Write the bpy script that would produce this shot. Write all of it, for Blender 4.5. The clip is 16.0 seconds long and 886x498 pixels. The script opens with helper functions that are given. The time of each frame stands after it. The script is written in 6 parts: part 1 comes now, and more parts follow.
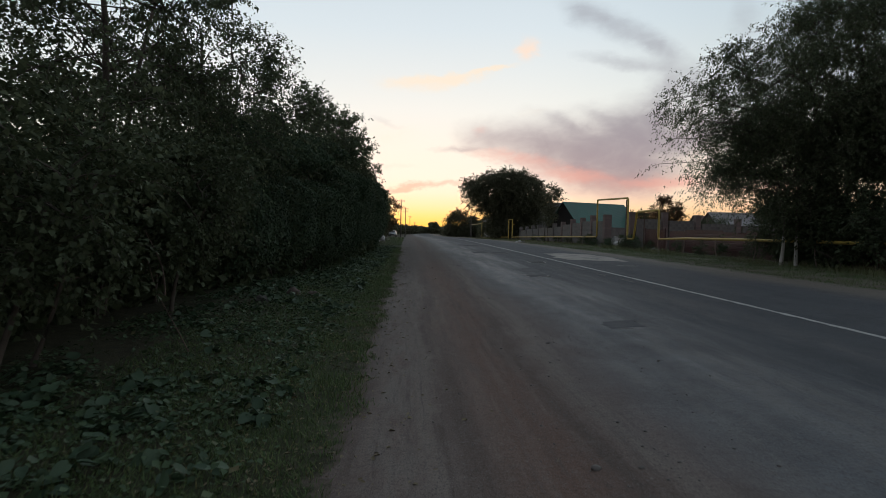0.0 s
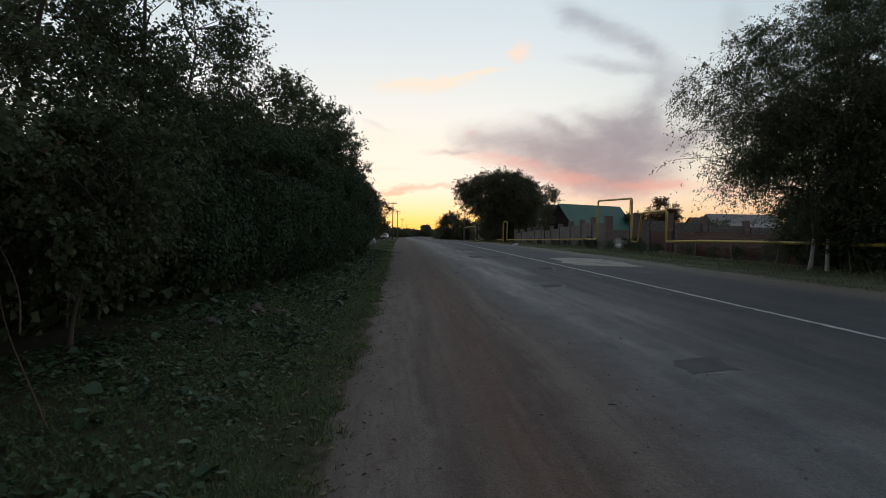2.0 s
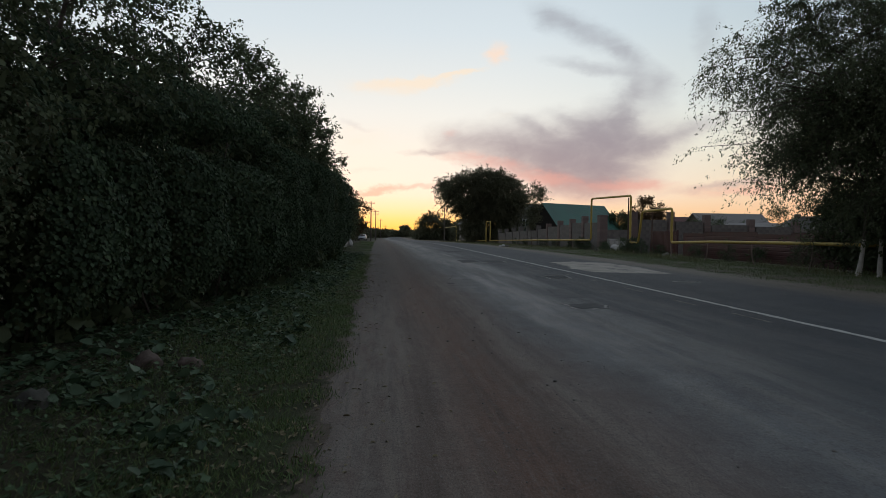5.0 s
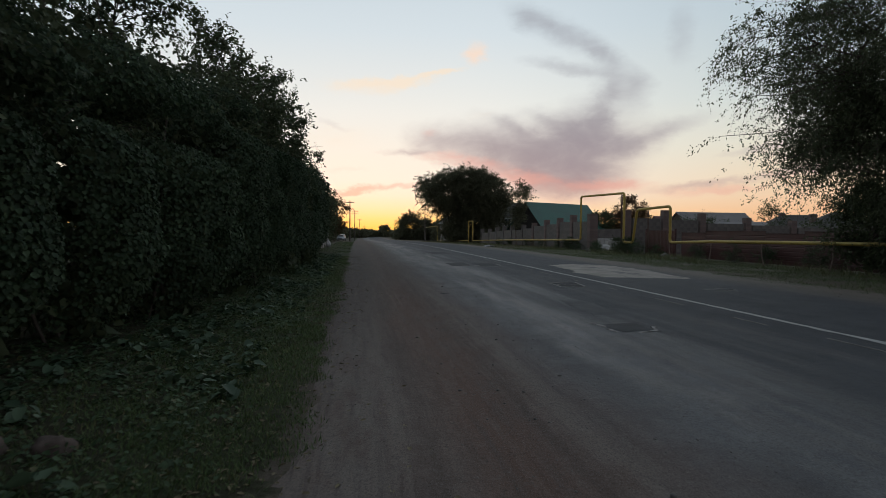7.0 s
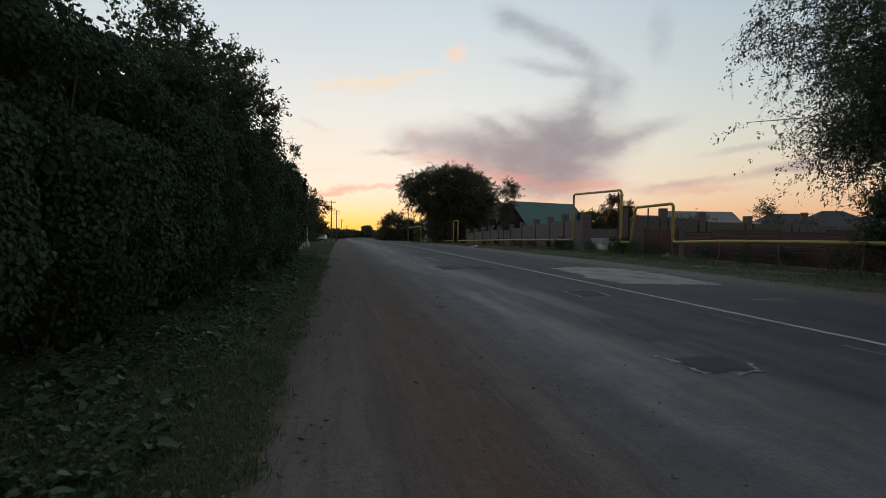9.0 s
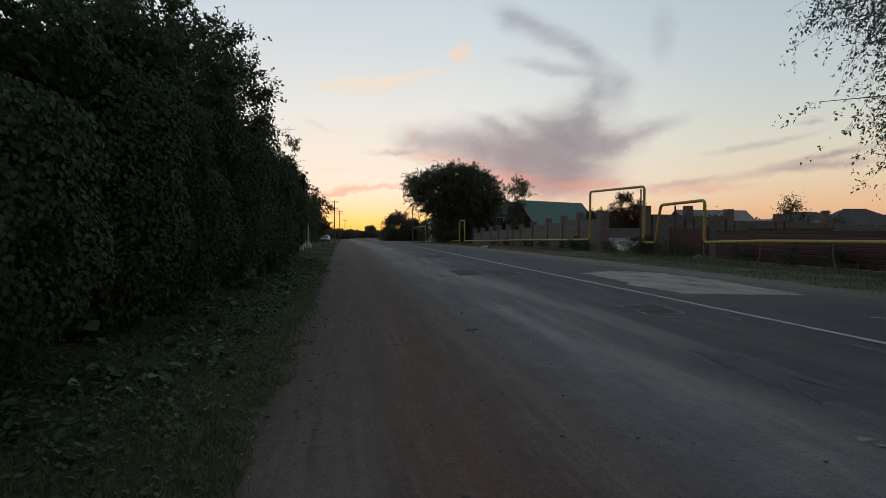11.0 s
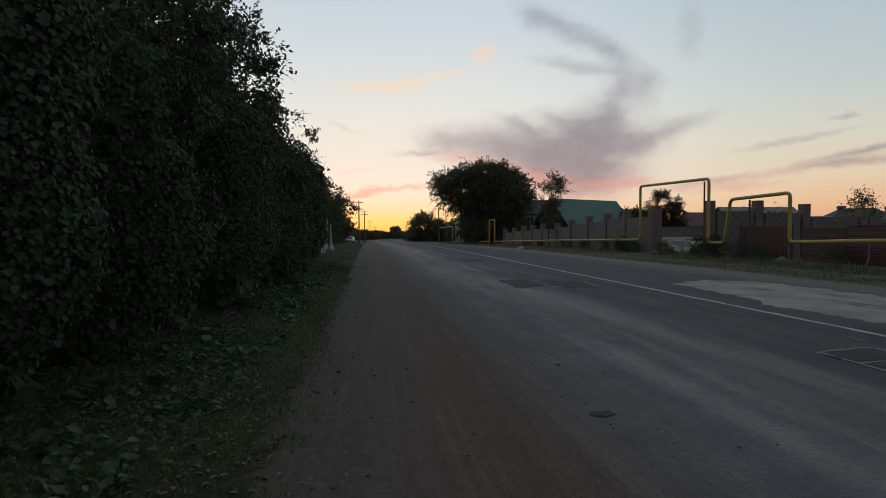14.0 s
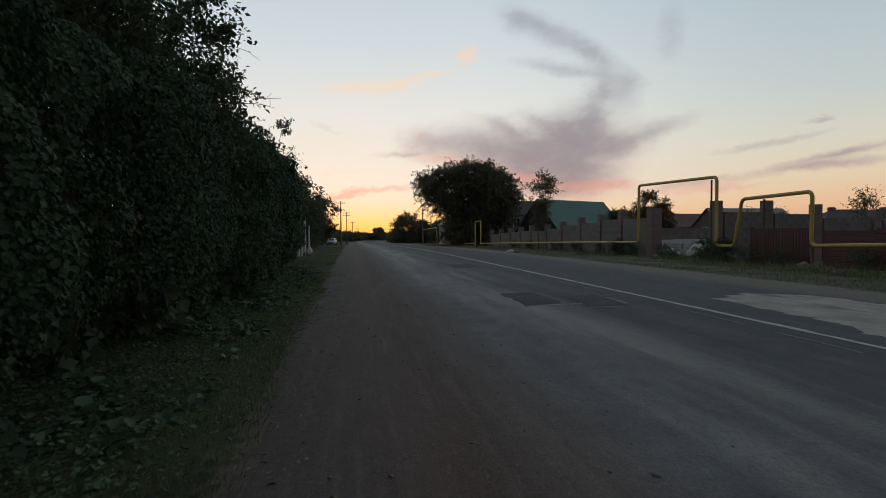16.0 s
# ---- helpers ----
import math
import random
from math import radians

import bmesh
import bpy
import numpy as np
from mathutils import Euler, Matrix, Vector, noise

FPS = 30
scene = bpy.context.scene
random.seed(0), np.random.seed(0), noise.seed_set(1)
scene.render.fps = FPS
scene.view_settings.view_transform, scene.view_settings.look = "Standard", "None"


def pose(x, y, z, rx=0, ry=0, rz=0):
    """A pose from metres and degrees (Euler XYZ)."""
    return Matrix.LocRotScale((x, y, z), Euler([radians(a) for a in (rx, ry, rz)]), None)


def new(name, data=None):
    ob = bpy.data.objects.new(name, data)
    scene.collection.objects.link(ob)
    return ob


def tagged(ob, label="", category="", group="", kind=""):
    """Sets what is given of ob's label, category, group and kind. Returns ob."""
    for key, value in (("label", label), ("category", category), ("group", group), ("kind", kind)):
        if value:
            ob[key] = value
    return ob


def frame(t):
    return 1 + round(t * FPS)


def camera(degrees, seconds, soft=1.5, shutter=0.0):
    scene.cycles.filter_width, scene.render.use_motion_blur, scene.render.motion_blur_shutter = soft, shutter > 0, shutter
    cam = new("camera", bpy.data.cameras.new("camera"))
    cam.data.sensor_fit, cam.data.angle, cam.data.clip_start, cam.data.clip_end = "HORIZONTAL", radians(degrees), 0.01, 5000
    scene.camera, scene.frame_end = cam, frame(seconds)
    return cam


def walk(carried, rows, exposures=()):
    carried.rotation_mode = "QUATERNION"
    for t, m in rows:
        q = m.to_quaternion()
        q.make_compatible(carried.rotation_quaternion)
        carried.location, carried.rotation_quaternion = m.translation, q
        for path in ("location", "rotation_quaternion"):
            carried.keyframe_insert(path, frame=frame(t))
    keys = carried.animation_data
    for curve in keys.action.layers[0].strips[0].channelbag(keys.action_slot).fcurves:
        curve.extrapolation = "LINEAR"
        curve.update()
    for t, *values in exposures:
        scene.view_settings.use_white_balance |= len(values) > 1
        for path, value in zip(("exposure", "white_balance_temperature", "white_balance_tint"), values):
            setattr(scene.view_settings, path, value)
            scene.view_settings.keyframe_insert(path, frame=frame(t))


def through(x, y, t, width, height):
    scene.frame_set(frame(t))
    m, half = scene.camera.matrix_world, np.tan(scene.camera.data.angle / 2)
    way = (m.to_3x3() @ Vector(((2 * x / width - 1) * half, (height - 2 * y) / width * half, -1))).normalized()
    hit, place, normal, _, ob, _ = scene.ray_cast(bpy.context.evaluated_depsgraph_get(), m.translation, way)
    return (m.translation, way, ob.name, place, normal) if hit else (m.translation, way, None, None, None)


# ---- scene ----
cam = camera(73.2, 16.0, soft=0.75, shutter=0.4)
METRES, EYE, TILT, LEAN, TURN = 21.05, 1.6, 0.0, 0.0, -3.3
ROWS = [
    (0.0, 0.0, 0.0, 0.0, 0.04, -2.19, -1.08),
    (0.5, -0.0021, 0.0303, 0.002, -0.26, -2.13, -1.06),
    (1.0, -0.0062, 0.0643, 0.0006, -0.43, -2.01, -1.03),
    (1.5, -0.0048, 0.0944, -0.0005, -0.6, -1.96, -1.0),
    (2.0, -0.0062, 0.1272, -0.0015, -0.71, -1.9, -0.92),
    (2.5, -0.0066, 0.1573, -0.0026, -1.23, -1.86, -0.88),
    (3.0, -0.0089, 0.1912, -0.0018, -1.78, -1.85, -0.82),
    (3.5, -0.0128, 0.2213, -0.0013, -2.2, -1.85, -0.83),
    (4.0, -0.015, 0.256, -0.0015, -2.54, -1.84, -0.8),
    (6.5, -0.0238, 0.4105, -0.0024, -3.16, -1.83, -0.57),
    (7.0, -0.0263, 0.4419, -0.0022, -4.74, -1.83, -0.59),
    (7.5, -0.0277, 0.4716, -0.003, -6.39, -1.82, -0.59),
    (8.0, -0.0295, 0.5032, -0.0041, -6.63, -1.81, -0.55),
    (8.5, -0.0293, 0.5309, -0.004, -6.65, -1.8, -0.5),
    (9.0, -0.0287, 0.5628, -0.0035, -6.41, -1.8, -0.42),
    (11.5, -0.0345, 0.7159, -0.004, -5.84, -1.8, -0.08),
    (12.0, -0.0393, 0.7465, -0.0037, -5.01, -1.81, -0.03),
    (12.5, -0.0402, 0.7759, -0.0036, -4.42, -1.81, 0.04),
    (13.0, -0.0427, 0.8084, -0.0027, -4.06, -1.81, 0.12),
    (13.5, -0.0421, 0.8394, -0.0035, -3.89, -1.8, 0.12),
    (14.0, -0.042, 0.8704, -0.0045, -3.73, -1.77, 0.17),
    (14.5, -0.0416, 0.9014, -0.0038, -4.11, -1.77, 0.15),
    (15.0, -0.04, 0.9342, -0.003, -4.88, -1.73, 0.18),
    (15.5, -0.0423, 0.9642, -0.0025, -5.36, -1.71, 0.14),
    (16.0, -0.0413, 0.9976, -0.0023, -5.33, -1.65, 0.17),
]

walk(cam, [(t, pose(0, 0, EYE, TILT, LEAN, TURN) @ pose(METRES * x, METRES * y, METRES * z, 90 + pitch, roll, yaw)) for t, x, y, z, yaw, pitch, roll in ROWS],
     exposures=[(0.0, 0.0), (4.0, -0.03), (9.0, -0.15), (16.0, -0.22)])


# ---- sky and light ----
def lin(r, g, b):
    """Linear colour from 0-255 display values."""
    f = lambda c: c / 12.92 if c <= 0.04045 else ((c + 0.055) / 1.055) ** 2.4
    return (f(r / 255), f(g / 255), f(b / 255), 1.0)


class Tree:
    """Short hand for a node tree."""

    def __init__(self, nt):
        self.nt, self.n, self.l = nt, nt.nodes, nt.links
        self.n.clear()

    def node(self, kind):
        return self.n.new(kind)

    def put(self, sock, v):
        if isinstance(v, bpy.types.NodeSocket):
            self.l.new(v, sock)
        else:
            sock.default_value = v

    def m(self, op, a, b=0.0, c=0.0, clamp=False):
        nd = self.node("ShaderNodeMath")
        nd.operation, nd.use_clamp = op, clamp
        for i, v in enumerate((a, b, c)):
            self.put(nd.inputs[i], v)
        return nd.outputs[0]

    def xyz(self, x, y, z):
        nd = self.node("ShaderNodeCombineXYZ")
        for i, v in enumerate((x, y, z)):
            self.put(nd.inputs[i], v)
        return nd.outputs[0]

    def sep(self, v):
        nd = self.node("ShaderNodeSeparateXYZ")
        self.put(nd.inputs[0], v)
        return nd.outputs

    def noise(self, vec, scale, detail=4.0, rough=0.55, out=0, dist=0.0):
        nd = self.node("ShaderNodeTexNoise")
        if vec is not None:
            self.put(nd.inputs["Vector"], vec)
        nd.inputs["Scale"].default_value, nd.inputs["Detail"].default_value = scale, detail
        nd.inputs["Roughness"].default_value, nd.inputs["Distortion"].default_value = rough, dist
        return nd.outputs[out]

    def ramp(self, fac, stops, ease=False):
        nd = self.node("ShaderNodeValToRGB")
        cr = nd.color_ramp
        cr.interpolation = "EASE" if ease else "LINEAR"
        while len(cr.elements) < len(stops):
            cr.elements.new(0.5)
        for e, (p, c) in zip(cr.elements, stops):
            e.position, e.color = p, c if len(c) == 4 else (*c, 1)
        self.put(nd.inputs[0], fac)
        return nd.outputs[0]

    def step(self, v, a, b):
        nd = self.node("ShaderNodeMapRange")
        nd.interpolation_type = "SMOOTHSTEP"
        self.put(nd.inputs[0], v)
        nd.inputs[1].default_value, nd.inputs[2].default_value = a, b
        return nd.outputs[0]

    def mix(self, fac, a, b, blend="MIX"):
        nd = self.node("ShaderNodeMix")
        nd.data_type, nd.blend_type = "RGBA", blend
        self.put(nd.inputs["Factor"], fac)
        self.put(nd.inputs[6], a)
        self.put(nd.inputs[7], b)
        return nd.outputs[2]


def build_sky():
    world = bpy.data.worlds.new("dusk_sky")
    scene.world = world
    world.use_nodes = True
    T = Tree(world.node_tree)
    d = T.node("ShaderNodeTexCoord").outputs["Generated"]
    x, y, z = T.sep(d)
    deg = 57.29578
    az = T.m("MULTIPLY", T.m("ARCTAN2", x, y), deg)
    el = T.m("MULTIPLY", T.m("ARCSINE", T.m("MAXIMUM", T.m("MINIMUM", z, 1.0), -1.0)), deg)
    e = T.m("DIVIDE", el, 90.0, clamp=True)
    # towards the sunset
    warm = T.ramp(e, [(0.0, lin(262, 200, 92)), (0.01, lin(262, 216, 134)), (0.022, lin(260, 228, 184)), (0.036, lin(256, 237, 215)), (0.052, lin(252, 241, 227)),
                      (0.075, lin(248, 242, 229)), (0.12, lin(242, 242, 236)), (0.2, lin(218, 229, 235)), (0.30, lin(196, 211, 222)), (0.5, lin(164, 175, 186)), (1.0, lin(145, 157, 171))])
    # to the side of it
    side = T.ramp(e, [(0.0, lin(234, 166, 130)), (0.025, lin(242, 197, 158)), (0.05, lin(238, 215, 184)), (0.085, lin(225, 221, 204)),
                      (0.13, lin(205, 215, 214)), (0.21, lin(187, 203, 212)), (0.30, lin(176, 191, 202)), (0.5, lin(158, 170, 181)), (1.0, lin(145, 157, 171))])
    # the sky away from the sun
    back = T.ramp(e, [(0.0, lin(142, 132, 134)), (0.08, lin(168, 156, 157)), (0.2, lin(158, 162, 172)), (0.5, lin(150, 160, 172)), (1.0, lin(145, 157, 171))])
    off = T.m("ABSOLUTE", T.m("SUBTRACT", az, -2.0))
    sky = T.mix(T.step(off, 11.0, 48.0), warm, side)
    sky = T.mix(T.step(off, 55.0, 150.0), sky, back)

    # clouds, drawn in azimuth and elevation
    v = T.xyz(T.m("MULTIPLY", az, 0.11), T.m("MULTIPLY", el, 0.2), 0.0)
    wob = T.sep(T.noise(v, 1.0, 5.0, 0.6, 1))
    wa = T.m("ADD", az, T.m("MULTIPLY", T.m("SUBTRACT", wob[0], 0.5), 2.6))
    we = T.m("ADD", el, T.m("MULTIPLY", T.m("SUBTRACT", wob[1], 0.5), 1.5))
    fine = T.noise(v, 2.6, 6.0, 0.56, dist=0.5)
    wob2 = T.sep(T.noise(v, 4.5, 6.0, 0.62, 1))
    wa = T.m("ADD", wa, T.m("MULTIPLY", T.m("SUBTRACT", wob2[0], 0.5), 1.8))
    we = T.m("ADD", we, T.m("MULTIPLY", T.m("SUBTRACT", wob2[1], 0.5), 1.0))
    # a calmer version for the small bright clouds
    ca = T.m("ADD", az, T.m("MULTIPLY", T.m("SUBTRACT", wob2[0], 0.5), 2.8))
    ce = T.m("ADD", el, T.m("MULTIPLY", T.m("SUBTRACT", wob2[1], 0.5), 1.4))

    def blob(a, b, sa, sb, rot, w, calm=False):
        c, s = math.cos(radians(rot)), math.sin(radians(rot))
        da, db = T.m("SUBTRACT", ca if calm else wa, a), T.m("SUBTRACT", ce if calm else we, b)
        u = T.m("ADD", T.m("MULTIPLY", da, c / sa), T.m("MULTIPLY", db, s / sa))
        q = T.m("ADD", T.m("MULTIPLY", db, c / sb), T.m("MULTIPLY", da, -s / sb))
        r2 = T.m("ADD", T.m("MULTIPLY", u, u), T.m("MULTIPLY", q, q))
        return T.m("MULTIPLY", T.m("EXPONENT", T.m("MULTIPLY", r2, -1.0)), w)

    def field(blobs, calm=False):
        total = blob(*blobs[0], calm)
        for bl in blobs[1:]:
            total = T.m("ADD", total, blob(*bl, calm))
        return total

    grey = field([(7.7, 8.3, 3.1, 1.22, -10, 0.71), (13.3, 7.5, 4.5, 2.32, -8, 1.18), (19.3, 6.8, 5.0, 2.93, 4, 1.89), (20.9, 8.6, 2.4, 2.32, 1, 1.06), (22.6, 10.9, 1.9, 1.16, 81, 1.12),
                  (15.3, 9.5, 2.4, 0.61, -25, 0.65), (18.1, 10.2, 1.9, 0.61, -28, 0.41), (24.9, 7.9, 2.8, 0.98, 17, 0.83), (28.5, 9.0, 3.2, 0.67, 16, 0.53), (19.9, 4.5, 3.6, 1.10, 1, 0.94),
                  (25.2, 12.0, 1.7, 1.46, -54, 0.47), (20.1, 14.7, 3.9, 0.55, -13, 0.71), (22.6, 15.9, 2.6, 0.85, -33, 0.77), (18.2, 18.3, 3.6, 1.04, -24, 0.89), (16.0, 19.2, 1.4, 1.10, -33, 0.47),
                  (23.6, 13.3, 1.3, 0.9, -70, 0.45), (25.9, 13.4, 1.4, 0.92, -30, 0.41), (29.4, 17.2, 2.2, 1.16, -89, 0.50), (37.4, 7.3, 3.7, 0.3, 11, 0.55), (42.0, 6.2, 3.2, 0.34, 11, 0.95), (40.8, 5.2, 4.2, 0.38, 5, 0.95),
                  (40.9, 9.1, 0.8, 0.18, 9, 0.6), (31.7, 4.1, 3.9, 0.34, 6, 0.71), (4.7, 7.4, 2.2, 0.27, 2, 0.59), (-2.4, 9.6, 2.1, 0.3, -12, 0.2), (60.0, 9.0, 9.0, 1.2, 5, 0.6), (-40.0, 11.0, 12.0, 1.5, -4, 0.5)])
    grey = T.m("MAXIMUM", T.m("SUBTRACT", T.m("MULTIPLY", grey, T.m("ADD", 0.3, T.m("MULTIPLY", fine, 1.35))), 0.07), 0.0)
    grey = T.m("SUBTRACT", 1.0, T.m("EXPONENT", T.m("MULTIPLY", grey, -1.25)))
    pink = field([(2.3, 4.0, 3.9, 0.34, 9, 0.8), (-1.2, 3.5, 2.2, 0.42, 13, 0.65), (-1.4, 5.6, 3.2, 0.45, 3, 0.35), (10.9, 6.5, 2.8, 0.85, -4, 0.65), (15.5, 5.0, 3.6, 0.95, -4, 0.95), (23.4, 4.2, 4.6, 0.72, 1, 0.85),
                  (33.1, 3.7, 5.4, 0.5, 4, 0.65), (7.4, 6.9, 2.4, 0.63, -4, 0.6), (6.5, 9.1, 1.3, 0.63, 6, 0.45), (41.2, 9.2, 0.6, 0.22, 3, 0.6), (42.0, 5.0, 2.9, 0.37, -1, 0.4), (50.0, 3.0, 9.0, 0.6, 0, 0.5)], True)
    pink = T.step(T.m("MULTIPLY", pink, T.m("ADD", 0.45, T.m("MULTIPLY", fine, 1.1))), 0.15, 1.0)
    glow = field([(7.3, 14.6, 2.3, 0.26, 10, 1.1), (3.4, 13.8, 3.8, 0.42, 4, 0.9), (-0.3, 13.1, 4.2, 0.8, -4, 0.5), (4.2, 13.3, 1.9, 0.45, 8, 0.6), (-2.4, 8.6, 5.2, 1.5, -1, 0.35), (11.5, 10.7, 2.2, 0.5, 13, 0.3)], True)
    glow = T.step(T.m("MULTIPLY", glow, T.m("ADD", 0.45, T.m("MULTIPLY", fine, 1.1))), 0.1, 1.0)
    puff = T.step(field([(11.0, 16.3, 1.05, 0.95, 10, 1.0)], True), 0.05, 1.1)
    mauve = T.ramp(e, [(0.03, lin(206, 160, 156)), (0.065, lin(172, 152, 162)), (0.12, lin(171, 168, 175)), (0.22, lin(178, 187, 195))])
    sky = T.mix(T.m("MULTIPLY", glow, 0.7), sky, lin(255, 232, 204))
    sky = T.mix(T.m("MULTIPLY", puff, 0.85), sky, lin(255, 226, 204))
    mauve = T.mix(T.m("MULTIPLY", T.step(grey, 0.3, 0.95), 0.6), mauve, lin(138, 131, 143))
    sky = T.mix(grey, sky, mauve)
    sky = T.mix(T.m("MULTIPLY", pink, 0.62), sky, lin(234, 166, 154))
    # the sun's afterglow, just below the horizon
    ga, ge = T.m("DIVIDE", T.m("SUBTRACT", az, 1.5), 7.0), T.m("DIVIDE", T.m("ADD", el, 1.0), 3.2)
    after = T.m("EXPONENT", T.m("MULTIPLY", T.m("ADD", T.m("MULTIPLY", ga, ga), T.m("MULTIPLY", ge, ge)), -1.0))
    sky = T.mix(after, sky, (0.22, 0.14, 0.03, 1), "ADD")
    nishita = T.node("ShaderNodeTexSky")
    nishita.sky_type, nishita.sun_disc, nishita.sun_elevation, nishita.sun_rotation = "NISHITA", False, radians(0.5), radians(-1.0)
    add = T.mix(1.0, sky, T.mix(1.0, nishita.outputs[0], (0.02, 0.02, 0.02, 1), "MULTIPLY"), "ADD")
    bg = T.node("ShaderNodeBackground")
    T.put(bg.inputs[0], add)
    bg.inputs[1].default_value = 1.0
    T.l.new(bg.outputs[0], T.node("ShaderNodeOutputWorld").inputs[0])


build_sky()


# ---- materials ----
def material(name):
    mt = bpy.data.materials.new(name)
    mt.use_nodes = True
    return mt, Tree(mt.node_tree)


def finish(T, colour, rough=0.8, height=None, strength=0.3, dist=0.02, metal=0.0, spec=0.5):
    p = T.node("ShaderNodeBsdfPrincipled")
    T.put(p.inputs["Base Color"], colour)
    T.put(p.inputs["Roughness"], rough)
    T.put(p.inputs["Metallic"], metal)
    p.inputs["Specular IOR Level"].default_value = spec
    if height is not None:
        b = T.node("ShaderNodeBump")
        b.inputs["Strength"].default_value, b.inputs["Distance"].default_value = strength, dist
        T.put(b.inputs["Height"], height)
        T.l.new(b.outputs[0], p.inputs["Normal"])
    T.l.new(p.outputs[0], T.node("ShaderNodeOutputMaterial").inputs[0])
    return p


def place(T):
    return T.node("ShaderNodeNewGeometry").outputs["Position"]


def mottled(name, a, b, scale=3.0, rough=0.8, fine=40.0, bump=0.3, metal=0.0, vary=0.0, spec=0.5, tex=True):
    """A surface of two tones with blotches and fine grain; vary: lightness by object."""
    mt, T = material(name)
    v = T.node("ShaderNodeTexCoord").outputs["Object"] if tex else place(T)
    big, small = T.noise(v, scale, 5), T.noise(v, fine, 3)
    c = T.mix(T.step(big, 0.3, 0.7), (*a, 1), (*b, 1))
    c = T.mix(T.m("MULTIPLY", small, 0.5), c, (*[q * 0.45 for q in a], 1))
    if vary:
        r = T.node("ShaderNodeObjectInfo").outputs["Random"]
        c = T.mix(T.m("MULTIPLY", r, vary), c, (*[q * 0.5 for q in b], 1))
    finish(T, c, T.m("ADD", rough - 0.08, T.m("MULTIPLY", small, 0.16)), small, bump, 0.01, metal, spec)
    return mt


def leafy(name, dark, mid, pale, through=0.25, odd=None, rough=0.65):
    """Leaves: colour by leaf, a little light passes through."""
    mt, T = material(name)
    g = T.node("ShaderNodeNewGeometry")
    stops = [(0.0, dark), (0.5, mid), (0.9, pale)] + ([(0.985, odd)] if odd else [])
    c = T.ramp(g.outputs["Random Per Island"], stops)
    c = T.mix(T.m("MULTIPLY", T.step(T.noise(g.outputs["Position"], 0.5, 3), 0.35, 0.7), 0.55), c, (*dark, 1))
    c = T.mix(T.m("MULTIPLY", T.step(T.noise(g.outputs["Position"], 2.4, 4), 0.42, 0.68), 0.5), c, (*dark, 1))
    p = T.node("ShaderNodeBsdfPrincipled")
    T.put(p.inputs["Base Color"], c)
    p.inputs["Roughness"].default_value = rough
    p.inputs["Specular IOR Level"].default_value = 0.24
    tr = T.node("ShaderNodeBsdfTranslucent")
    T.put(tr.inputs[0], c)
    ms = T.node("ShaderNodeMixShader")
    ms.inputs[0].default_value = through
    T.l.new(p.outputs[0], ms.inputs[1])
    T.l.new(tr.outputs[0], ms.inputs[2])
    T.l.new(ms.outputs[0], T.node("ShaderNodeOutputMaterial").inputs[0])
    return mt


